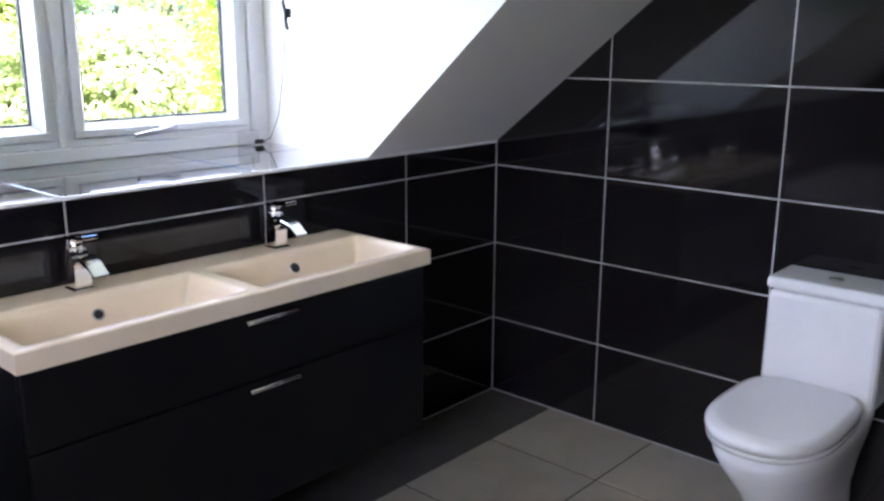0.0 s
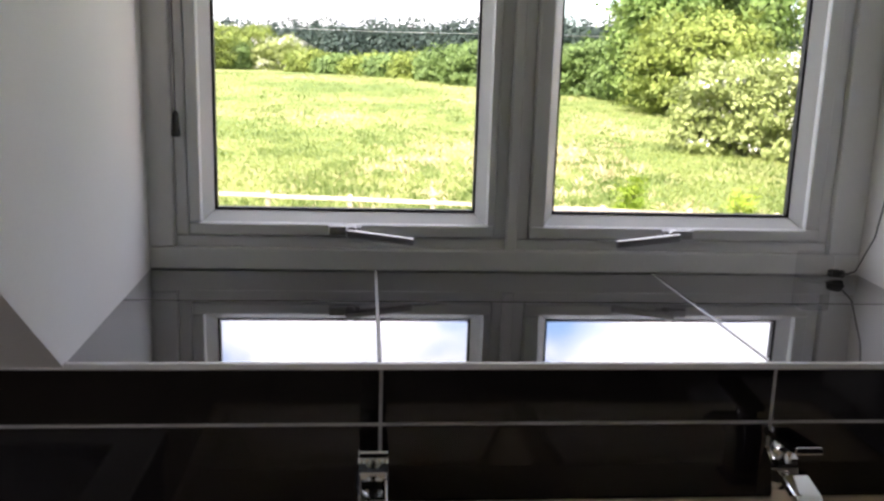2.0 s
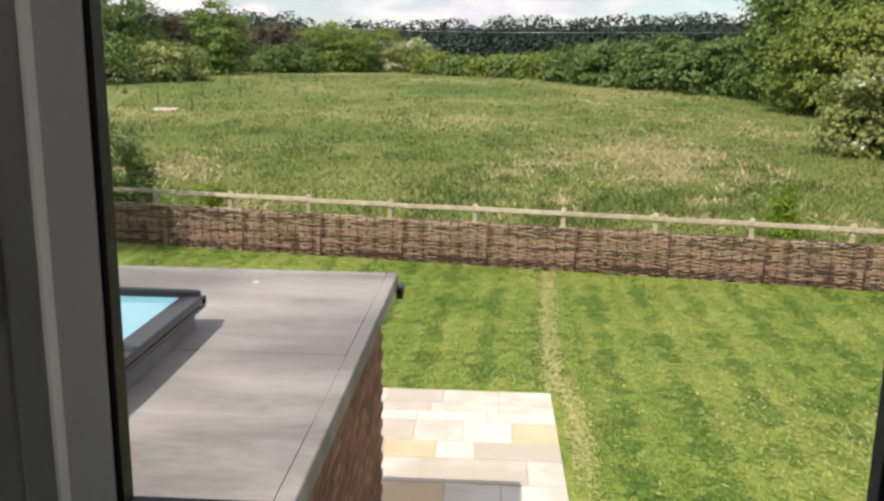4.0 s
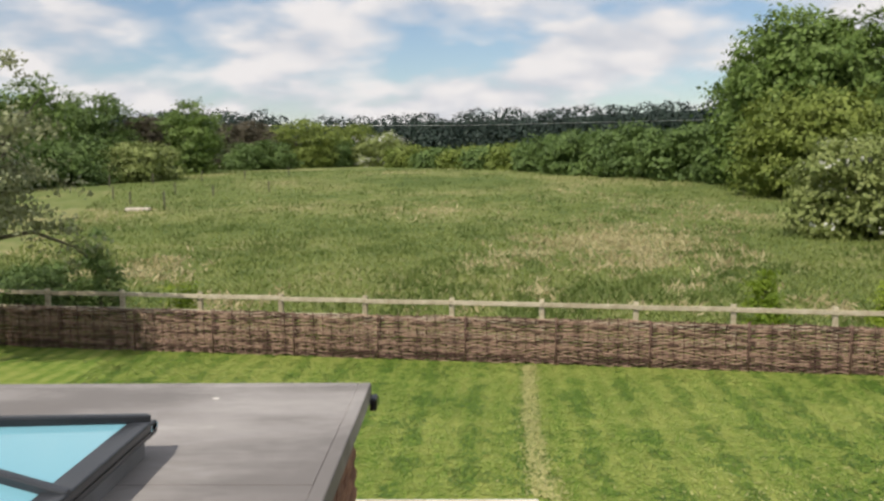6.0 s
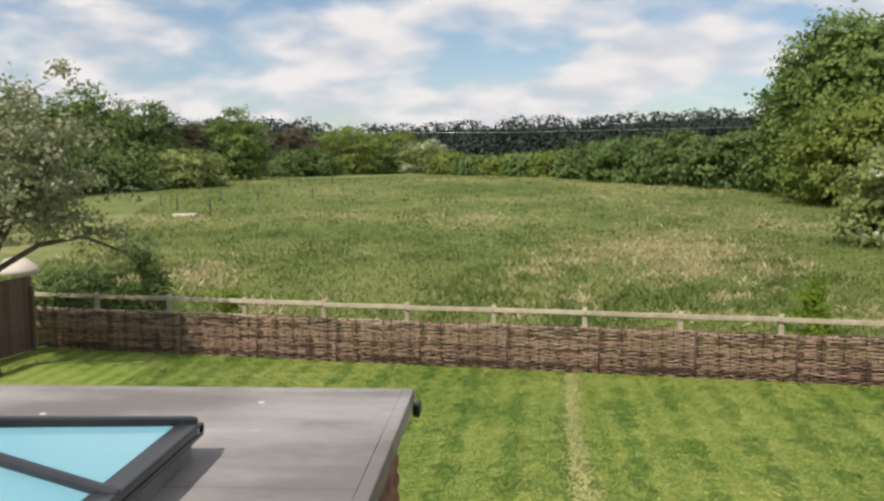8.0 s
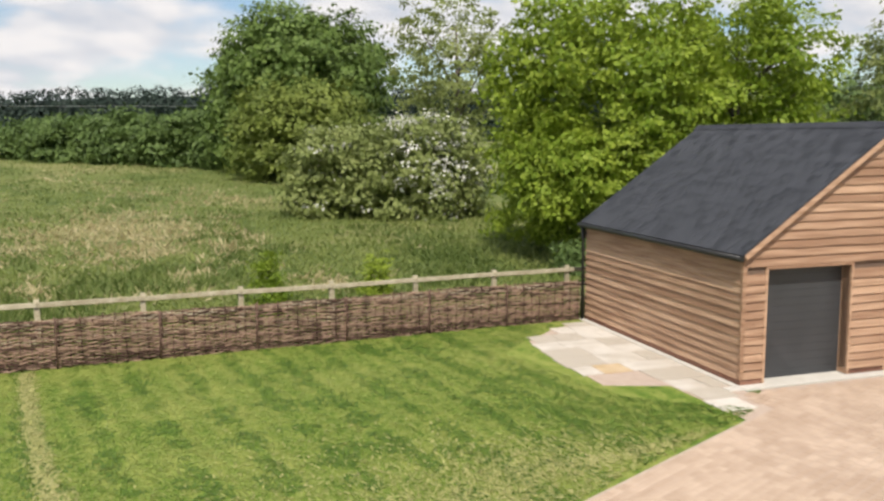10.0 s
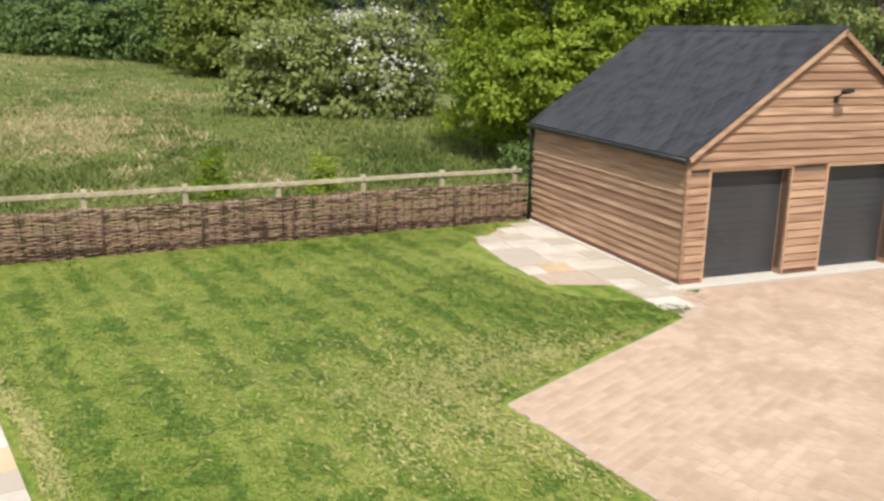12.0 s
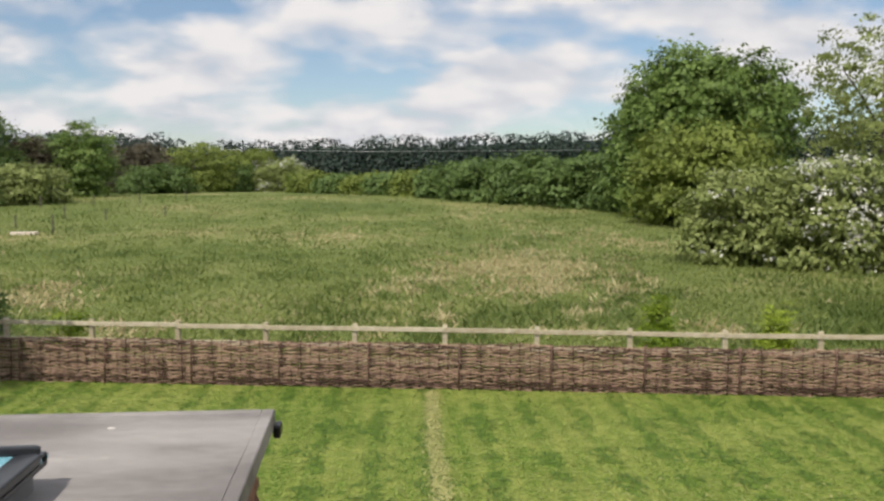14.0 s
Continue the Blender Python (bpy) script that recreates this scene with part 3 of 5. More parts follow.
for z0, z1, hz in ((0.556, BZ - 0.05, 0.709), (0.222, 0.552, 0.537)):
    d = part("drawer", boxed(BX0 + 0.012, BX1 - 0.012, -0.372, -0.354, z0, z1, 0.002), CABINET, vanity)
    bm = tube(bmesh.new(), [(0.245, -0.392, hz), (0.395, -0.392, hz)], 0.006, 10)
    for hx in (0.262, 0.378):
        tube(bm, [(hx, -0.371, hz), (hx, -0.392, hz)], 0.004, 8)
    part("handle", bm, CHROME, d, "slim chrome bar handle")

# ---- toilet ----
toilet = thing("toilet", "white close-coupled toilet with the lid closed", "toilet", at=pose(1.67, -1.282, 0) @ Matrix.Diagonal((1, 0.86, 0.965, 1)))


def ring_loft(rows, n=36, close=True):
    """Stacked rounded outlines: (z, x back, x front, half width, squareness)."""
    bm = bmesh.new()
    rings = []
    for z, xb, xf, hw, sq in rows:
        c, r = (xb + xf) / 2, (xb - xf) / 2
        pts = []
        for k in range(n):
            a = 2 * math.pi * k / n
            ca, sa = math.cos(a), math.sin(a)
            p = sq if ca > 0 else 2.3
            pts.append(bm.verts.new((c + r * math.copysign(abs(ca) ** (2 / p), ca), hw * math.copysign(abs(sa) ** (2 / p), sa), z)))
        rings.append(pts)
    for a, b in zip(rings, rings[1:]):
        for k in range(n):
            bm.faces.new((a[k], a[(k + 1) % n], b[(k + 1) % n], b[k])).smooth = True
    bm.faces.new(rings[0][::-1])
    bm.faces.new(rings[-1])
    return bm


part("pan", ring_loft([(0, -0.01, -0.42, 0.12, 6), (0.03, -0.01, -0.42, 0.118, 6), (0.12, -0.01, -0.45, 0.115, 6), (0.22, -0.01, -0.53, 0.135, 6), (0.31, -0.01, -0.61, 0.165, 5), (0.36, -0.01, -0.645, 0.18, 4), (0.395, -0.01, -0.65, 0.182, 4)]), CERAMIC, toilet)
part("seat", ring_loft([(0.398, -0.19, -0.655, 0.184, 4), (0.414, -0.19, -0.658, 0.187, 4)]), CERAMIC, toilet)
part("lid", ring_loft([(0.418, -0.185, -0.66, 0.188, 4), (0.438, -0.185, -0.662, 0.19, 4), (0.447, -0.19, -0.65, 0.184, 4), (0.452, -0.2, -0.62, 0.165, 4)]), CERAMIC, toilet)
part("cistern", boxed(-0.172, -0.002, -0.18, 0.18, 0.385, 0.70, 0.018), CERAMIC, toilet)
cl = part("cistern_lid", boxed(-0.18, -0.001, -0.186, 0.186, 0.703, 0.74, 0.012), CERAMIC, toilet)
bm = tube(bmesh.new(), [(-0.09, 0, 0.739), (-0.09, 0, 0.745)], [0.024, 0.022], 20)
part("flush_button", bm, STEEL, cl, "round chrome dual flush button")
for s in (-0.07, 0.07):
    part("hinge", tube(bmesh.new(), [(-0.182, s - 0.02, 0.43), (-0.182, s + 0.02, 0.43)], 0.009, 10), CHROME, toilet)

# ---- bath ----
bath = thing("bath", "white bath with a flat rim along the wall", "bath")
bm = bmesh.new()
A0, A1, C0, C1, BR = -2.28, -0.47, -0.82, -0.06, 0.53
for q in ((A0, A1, C0, C0 + 0.07), (A0, A1, C1 - 0.07, C1), (A0, A0 + 0.1, C0 + 0.07, C1 - 0.07), (A1 - 0.1, A1, C0 + 0.07, C1 - 0.07)):
    box(bm, *q, BR - 0.03, BR)
part("rim", bm, CERAMIC, bath)
bm = ring_loft([(0.12, A1 - 0.2, A0 + 0.2, 0.24, 4), (0.14, A1 - 0.15, A0 + 0.16, 0.28, 4), (BR - 0.01, A1 - 0.09, A0 + 0.09, 0.31, 5)], 40)
bm.faces.ensure_lookup_table()
bmesh.ops.delete(bm, geom=[bm.faces[-1]], context="FACES_ONLY")
part("tub", bm, CERAMIC, bath).location.y = (C0 + C1) / 2
for q in ((A0 + 0.01, A1 - 0.01, C0 + 0.01, C0 + 0.03), (A1 - 0.03, A1 - 0.01, C0 + 0.03, C1)):
    part("panel", boxed(*q, 0.0, BR - 0.03), CERAMIC, bath)

# ---- the ground outside ----
G = -3.05


def smooth(a):
    a = min(1.0, max(0.0, a))
    return a * a * (3 - 2 * a)


def field_z(x, y):
    return G + 2.1 * smooth((y - 40) / 80) + 0.10 * noise.noise((x * 0.11, y * 0.11, 3.0)) * smooth((y - 21) / 6)


H0, H1 = Vector((-11.5, 20.75)), Vector((13.3, 16.74))
HDIR = (H1 - H0).normalized()
HNOR = Vector((-HDIR.y, HDIR.x))

xs = [-2500, -900, -400, -200] + [-120 + 3 * k for k in range(81)] + [200, 400, 900, 2500]
ys = [-300, -60, 0.3] + [4 + 2 * k for k in range(70)] + [150, 175, 210, 300, 600, 1200, 3000]
bm = bmesh.new()
grid = [[bm.verts.new((x, y, field_z(x, y))) for y in ys] for x in xs]
for i in range(len(xs) - 1):
    for j in range(len(ys) - 1):
        bm.faces.new((grid[i][j], grid[i + 1][j], grid[i + 1][j + 1], grid[i][j + 1])).smooth = True
tagged(part("ground", bm, FIELD), "rough green meadow with dry straw-coloured patches", "meadow", kind="structure")

bm = bmesh.new()
lawn_pts = [(-13.5, 0.7), (5.95, 0.7), (5.98, 5.62), (6.15, 8.32), (10.66, 9.45), (11.4, 9.7), (12.2, 11), (13.3, 16.7), (-11.5, 20.72), (-12.6, 14)]
prism(bm, lawn_pts, "z", G - 0.05, G + 0.02)
lawn = tagged(part("lawn", bm, LAWN), "mown green lawn with mower stripes and yellowed patches", "lawn", kind="structure")


def worn_x(y):
    return 0.93 + 0.008 * (y - 11.2) + 0.0054 * (y - 11.2) ** 2


rnd = random.Random(8)
left_side = [(worn_x(y) - rnd.uniform(0.06, 0.15), y) for y in [11.45 + 0.16 * k for k in range(45)]]
right_side = [(worn_x(y) + rnd.uniform(0.06, 0.15), y) for y in [11.45 + 0.16 * k for k in range(45)]]
bm = prism(bmesh.new(), left_side + right_side[::-1], "z", G - 0.02, G + 0.024)
tagged(part("worn_lawn_line", bm, WORN), "pale worn strip across the lawn", "lawn strip", kind="structure")

# ---- wattle hurdles ----


def hurdle(seed):
    """One woven panel 1.93 m long and about a metre high, standing along x."""
    rnd = random.Random(seed)
    h = thing("wattle_hurdle", "brown woven hazel hurdle panel beside the lawn", "fence panel", "hurdles along the lawn")
    for k in range(10):
        x = 0.03 + k * 0.2075
        top_z = 0.98 + rnd.uniform(0, 0.07)
        part("stake", tube(bmesh.new(), [(x, 0, -0.05), (x + rnd.uniform(-0.01, 0.01), 0, 0.5), (x + rnd.uniform(-0.015, 0.015), 0, top_z)], [0.017, 0.016, 0.013], 6), WATTLE, h)
    part("end_stake", tube(bmesh.new(), [(-0.012, -0.05, -0.05), (-0.012, -0.05, 1.02)], [0.022, 0.018], 7), WATTLE, h)
    bm = bmesh.new()
    rows = 32
    for r in range(rows):
        z = 0.03 + r * 0.0305
        ph = r % 2
        pts, rad = [], []
        start, stop = rnd.uniform(-0.04, 0.0), 1.93 + rnd.uniform(-0.02, 0.05)
        for k in range(21):
            x = start + (stop - start) * k / 20
            pts.append((x, 0.045 * math.cos(math.pi * (x - 0.03) / 0.2075 + math.pi * ph), z + rnd.uniform(-0.012, 0.012) + 0.014 * math.sin(x * 3 + seed + r * 0.7)))
            rad.append(rnd.uniform(0.012, 0.0185))
        # a rod is two or three lengths laid end to end
        cut = sorted(rnd.sample(range(4, 17), 2))
        for a, b in ((0, cut[0]), (cut[0], cut[1]), (cut[1], 20)):
            tube(bm, pts[a:b + 1], rad[a:b + 1], 5, False)
    part("weave", bm, WATTLE, h)["kind"] = "stuff"
    return h


kinds = [hurdle(s) for s in (1, 2, 3)]
turn = math.degrees(math.atan2(HDIR.y, HDIR.x))
for k in range(13):
    p = H0 + HDIR * (k * 1.932)
    m = pose(p.x, p.y, G + random.uniform(-0.01, 0.02), random.uniform(-1.5, 1.5), 0, turn)
    if k < 3:
        kinds[k].matrix_basis = m
    else:
        copy_thing(kinds[random.randrange(3)], m)

# ---- post and rail fence behind ----
rails = thing("post_and_rail_fence", "pale new timber post and rail fence behind hurdles", "fence")
F0 = H0 + HNOR * 0.9
post_me, rail_me = box_mesh("post", 0.11, 0.1, 1.32, 0.01), box_mesh("rail", 2.02, 0.045, 0.1, 0.006)
for k in range(-1, 13):
    p = F0 + HDIR * (1.0 + k * 2.025)
    z = G + 1.22 - 0.006 * k
    place("post", post_me, RAIL_WOOD, rails, at=pose(p.x, p.y, z - 0.60, random.uniform(-1, 1), random.uniform(-1, 1), turn))
    q = p + HDIR * 1.01 - HNOR * 0.075
    for dz in (-0.04, -0.42, -0.8):
        place("rail", rail_me, RAIL_WOOD, rails, at=pose(q.x, q.y, z + dz + random.uniform(-0.012, 0.012), 0, random.uniform(-0.5, 0.5), turn))

# ---- flat-roofed extension with roof lantern ----
RZ, RX, RY = -0.28, -0.78, 6.96
ext = thing("flat_roof_extension", "brick extension with a grey flat membrane roof", "extension")
part("roof", boxed(-7.5, RX - 0.05, 0.62, RY - 0.05, RZ - 0.16, RZ - 0.012), FELT, ext, "weathered grey roof membrane")
part("edge_trim", boxed(RX - 0.09, RX, 0.62, RY, RZ - 0.14, RZ - 0.004, 0.012), FELT, ext, "grey membrane roof edge")
part("edge_trim", boxed(-7.5, RX - 0.09, RY - 0.09, RY, RZ - 0.14, RZ - 0.004, 0.012), FELT, ext, "grey membrane roof edge")
part("wall", boxed(-7.4, RX - 0.13, 0.62, RY - 0.13, G, RZ - 0.16), MORTAR, ext)
bm = boxed(RX - 0.005, RX + 0.05, RY - 0.12, RY + 0.03, RZ - 0.2, RZ - 0.1, 0.015)
part("gutter_end", bm, DARK_PLASTIC, ext, "black gutter end")
for px, py in ((-3.3, 6.2), (-1.85, 6.55), (-1.7, 5.9)):
    part("roof_patch", ring_loft([(RZ - 0.013, px + 0.03, px - 0.03, 0.02, 2.3), (RZ - 0.006, px + 0.025, px - 0.025, 0.016, 2.3)], 12), CONCRETE, ext).location.y = py

for k in range(7):
    ya = RY - 0.09 - (k + 1) * 0.98
    bm = boxed(-7.4, RX - 0.091, max(0.63, ya), ya + 1.0, RZ - 0.013, RZ - 0.009 + 0.003 * (k % 2), 0)
    part("membrane_sheet", bm, FELT, ext)
LX0, LX1, LY0, LY1 = -4.14, -1.86, 2.35, 5.40
LZ, LTOP, LH = RZ + 0.17, RZ + 0.5, 1.15
lantern = thing("roof_lantern", "anthracite roof lantern with blue tinted glass", "roof lantern")
bm = bmesh.new()
for q in ((LX0 + 0.06, LX1 - 0.06, LY0 + 0.06, LY0 + 0.14), (LX0 + 0.06, LX1 - 0.06, LY1 - 0.14, LY1 - 0.06), (LX0 + 0.06, LX0 + 0.14, LY0 + 0.14, LY1 - 0.14), (LX1 - 0.14, LX1 - 0.06, LY0 + 0.14, LY1 - 0.14)):
    box(bm, *q, RZ - 0.012, LZ - 0.03)
part("upstand", bm, LEAD, lantern, "grey upstand")
for q in ((LX0, LX1, LY0, LY0 + 0.1), (LX0, LX1, LY1 - 0.1, LY1), (LX0, LX0 + 0.1, LY0 + 0.1, LY1 - 0.1), (LX1 - 0.1, LX1, LY0 + 0.1, LY1 - 0.1)):
    part("eaves_beam", boxed(*q, LZ - 0.05, LZ + 0.03, 0.012), ANTHRACITE, lantern)
XC = (LX0 + LX1) / 2
hubs = [Vector((XC, LY0 + LH, LTOP)), Vector((XC, LY1 - LH, LTOP))]
corner = [Vector((LX0, LY0, LZ)), Vector((LX1, LY0, LZ)), Vector((LX1, LY1, LZ)), Vector((LX0, LY1, LZ))]


def glass_sheet(pts):
    bm = bmesh.new()
    up = [bm.verts.new(p) for p in pts]
    dn = [bm.verts.new(Vector(p) - Vector((0, 0, 0.03))) for p in pts]
    bm.faces.new(up)
    bm.faces.new(dn[::-1])
    for i in range(len(pts)):
        j = (i + 1) % len(pts)
        bm.faces.new((up[j], up[i], dn[i], dn[j]))
    bmesh.ops.recalc_face_normals(bm, faces=bm.faces[:])
    part("glass_pane", bm, BLUE_GLASS, lantern, "pale blue solar glass")


side = {s: [Vector((x, h.y, LZ)) for h in hubs] for s, x in (("l", LX0), ("r", LX1))}
mids = [Vector((XC, LY0, LZ)), Vector((XC, LY1, LZ))]
dz = Vector((0, 0, 0.015))
for pts in ([corner[1], side["r"][0], hubs[0]], [side["r"][0], side["r"][1], hubs[1], hubs[0]], [side["r"][1], corner[2], hubs[1]],
            [corner[2], corner[3], hubs[1]], [corner[3], side["l"][1], hubs[1]], [side["l"][1], side["l"][0], hubs[0], hubs[1]], [side["l"][0], corner[0], hubs[0]], [corner[0], corner[1], hubs[0]]):
    glass_sheet([p + dz for p in pts])


def lantern_bar(a, b, w=0.05):
    bm = bmesh.new()
    d = (b - a)
    m = Matrix.Translation((a + b) / 2 + Vector((0, 0, 0.035))) @ d.to_track_quat("X", "Z").to_matrix().to_4x4()
    box(bm, -d.length / 2, d.length / 2, -w / 2, w / 2, -0.03, 0.025, 0.012, m)
    part("glazing_bar", bm, ANTHRACITE, lantern)


lantern_bar(hubs[0], hubs[1], 0.08)
for h, s in ((hubs[0], 0), (hubs[1], 1)):
    lantern_bar(h, side["r"][s], 0.06)
    lantern_bar(h, side["l"][s], 0.06)
for h, c in ((hubs[0], corner[0]), (hubs[0], corner[1]), (hubs[1], corner[2]), (hubs[1], corner[3])):
    lantern_bar(h, c + (h - c) * 0.03, 0.06)
# caps along the foot of the glass
for a, b in ((corner[1], corner[2]),):
    ia, ib = (p + (Vector((XC, (LY0 + LY1) / 2, LTOP)) - p) * 0.075 for p in (a, b))
    lantern_bar(ia - Vector((0, 0, 0.035)), ib - Vector((0, 0, 0.035)), 0.19)
for h in hubs:
    part("hub_cap", tube(bmesh.new(), [h + Vector((0, 0, -0.02)), h + Vector((0, 0, 0.06)), h + Vector((0, 0, 0.085))], [0.1, 0.1, 0.06], 16), ANTHRACITE, lantern)

# ---- garage ----
GA = -13.2
gar_m = pose(12.04, 10.77, G, 0, 0, GA)
GW, GD, EAVE, RIDGE = 6.2, 6.05, 2.47, 4.64
garage = thing("garage", "timber-clad double garage with slate roof", "garage", at=gar_m)

D1, D2, DH = (0.50, 2.30), (3.19, 4.95), 2.1
for q in ((0.01, D1[0] - 0.01, 0.0, 0.2), (D1[1] + 0.01, D2[0] - 0.01, 0.0, 0.2), (D2[1] + 0.01, GW - 0.01, 0.0, 0.2), (0.0, 0.2, 0.2, GD - 0.01), (GW - 0.2, GW - 0.01, 0.2, GD - 0.01)):
    part("plinth", boxed(*q, 0.0, 0.15), BRICK, garage, "low red brick plinth")
pitch = math.atan2(RIDGE - EAVE, GW / 2)
bm = bmesh.new()
for a, b in ((0.03, D1[0]), (D1[1], D2[0]), (D2[1], GW - 0.03)):
    box(bm, a, b, 0.03, 0.2, 0.15, DH)
prism(bm, [(0.03, DH), (GW - 0.03, DH), (GW - 0.03, EAVE), (GW / 2, RIDGE - 0.06), (0.03, EAVE)], "y", 0.03, 0.2)
box(bm, 0.03, 0.2, 0.2, GD - 0.2, 0.15, EAVE)
box(bm, GW - 0.2, GW - 0.03, 0.2, GD - 0.2, 0.15, EAVE)
prism(bm, [(0.03, 0.15), (GW - 0.03, 0.15), (GW - 0.03, EAVE), (GW / 2, RIDGE - 0.06), (0.03, EAVE)], "y", GD - 0.2, GD - 0.03)
part("frame_wall", bm, FENCE_WOOD, garage)
part("floor_slab", boxed(0.2, GW - 0.2, 0.2, GD - 0.2, 0.0, 0.049), CONCRETE, garage)
for a, b in (D1, D2):
    part("door_sill", boxed(a, b, -0.004, 0.199, 0.0, 0.049), CONCRETE, garage)
part("door_step", boxed(-0.35, GW, -0.22, -0.005, -0.02, 0.05, 0.01), CONCRETE, garage, "pale concrete threshold")
part("side_kerb", boxed(-0.13, -0.005, -0.005, GD, -0.02, 0.05, 0.01), CONCRETE, garage, "pale concrete edging")


def board(parent, p, q, z, h=0.155, out=(0, -1)):
    """A feather-edged weatherboard from p to q (plan), its foot at height z, thick at the foot."""
    p, q, o = Vector(p), Vector(q), Vector(out)
    bm = bmesh.new()
    prof = ((0.0, 0), (0.05, 0), (0.014, h + 0.012), (0.0, h + 0.012))
    steps = max(1, int((q - p).length / 0.45))
    ends = []
    for k in range(steps + 1):
        w = random.uniform(-0.009, 0.009) * (0.4 if out[0] else 1)
        ends.append([bm.verts.new((*(p.lerp(q, k / steps) + o * d), z + dz + (w if dz == 0 else 0))) for d, dz in prof])
    for a, b in zip(ends, ends[1:]):
        for i in range(4):
            j = (i + 1) % 4
            bm.faces.new((a[i], a[j], b[j], b[i]))
    bm.faces.new(ends[0][::-1])
    bm.faces.new(ends[-1])
    bmesh.ops.recalc_face_normals(bm, faces=bm.faces[:])
    part("board", bm, LARCH_SIDE if out[0] else LARCH, parent)


side_wall = part("side_cladding", boxed(0.018, 0.03, 0.02, GD - 0.02, 0.15, EAVE), FENCE_WOOD, garage)
front_wall = part("front_cladding", boxed(0.03, D1[0], 0.018, 0.03, 0.15, DH), FENCE_WOOD, garage)
z = 0.15
while z < EAVE - 0.3:
    board(side_wall, (0.018, 0.05), (0.018, GD - 0.05), z, out=(-1, 0))
    z += 0.155
z = 0.15
while z < RIDGE - 0.25:
    if z < DH - 0.12:
        for a, b in ((0.05, D1[0] - 0.05), (D1[1] + 0.05, D2[0] - 0.05), (D2[1] + 0.05, GW - 0.05)):
            board(front_wall, (a, 0.018), (b, 0.018), z)
    elif z > DH + 0.02:
        inset = max(0.05, (z + 0.16 - EAVE) / math.tan(pitch))
        board(front_wall, (inset, 0.018), (GW - inset, 0.018), z)
    z += 0.155
for x0, x1 in ((-0.03, 0.05),):
    part("corner_board", boxed(x0, x1, -0.03, 0.05, 0.15, EAVE - 0.02, 0.004), LARCH, garage)
for a, b in (D1, D2):
    for x0, x1 in ((a - 0.05, a), (b, b + 0.05)):
        part("door_jamb", boxed(x0, x1, -0.025, 0.25, 0.06, DH, 0.004), LARCH, garage)
    part("door_head", boxed(a - 0.05, b + 0.05, -0.025, 0.25, DH, DH + 0.06, 0.004), LARCH, garage)
    door = part("garage_door", boxed(a, b, 0.24, 0.27, 0.05, DH), DOOR_GREY, garage, "dark grey horizontally ribbed garage door")
    for k in range(14):
        part("slat", boxed(a + 0.002, b - 0.002, 0.226, 0.241, 0.052 + k * 0.1465, 0.052 + k * 0.1465 + 0.1445, 0.002), DOOR_GREY, door)
# roof
OV, OVY = 0.1, 0.12
slope_len = (GW / 2 + OV) / math.cos(pitch)
for s in (0, 1):
    m = Matrix.Translation((GW / 2, 0, RIDGE)) @ (Matrix.Rotation(math.pi, 4, "Z") if s else Matrix.Identity(4)) @ Matrix.Rotation(-pitch, 4, "Y")
    y0, y1 = (-OVY, GD + OVY) if not s else (-GD - OVY, OVY)
    rp = part("roof_slope", boxed(-slope_len, 0, y0, y1, -0.07, -0.012, 0, m), SLATE, garage)
    if s == 0:
        roof_left, roof_m = rp, m
part("ridge_cap", prism(bmesh.new(), [(GW / 2 - 0.14, RIDGE - 0.07), (GW / 2, RIDGE + 0.045), (GW / 2 + 0.14, RIDGE - 0.07), (GW / 2, RIDGE - 0.02)], "y", -OVY, GD + OVY), SLATE, garage)
for s in (-1, 1):
    m = Matrix.Translation((GW / 2, -OVY, RIDGE)) @ Matrix.Rotation(-s * pitch if s > 0 else pitch, 4, "Y")
    bm = boxed(-slope_len if s > 0 else 0, 0 if s > 0 else slope_len, -0.02, 0.02, -0.11, -0.02, 0.004, m)
    part("barge_board", bm, LARCH, garage)
part("gutter", tube(bmesh.new(), [(-OV - 0.03, -OVY, EAVE - 0.14), (-OV - 0.03, GD + OVY, EAVE - 0.14)], 0.05, 10), DARK_PLASTIC, garage, "black plastic gutter")
part("downpipe", tube(bmesh.new(), [(-OV - 0.03, GD - 0.05, EAVE - 0.17), (-0.08, GD - 0.03, EAVE - 0.5), (-0.08, GD - 0.03, 0.02)], 0.035, 10), DARK_PLASTIC, garage, "black downpipe")
lamp_m = gar_m @ Matrix.Translation((3.12, -0.03, 3.42))
lampob = thing("flood_light", "small black flood light on the gable boards", "lamp", at=lamp_m)
part("bracket", boxed(-0.03, 0.03, -0.06, 0.01, -0.12, 0.0, 0.006), DARK_PLASTIC, lampob)
part("arm", tube(bmesh.new(), [(0, -0.02, -0.03), (0.03, -0.15, 0.06), (0.06, -0.22, 0.1)], 0.014, 8), DARK_PLASTIC, lampob)
part("head", boxed(-0.08, 0.14, -0.33, -0.2, 0.06, 0.13, 0.015, Matrix.Rotation(radians(-12), 4, "Y")), DARK_PLASTIC, lampob)

# ---- trees and shrubs ----


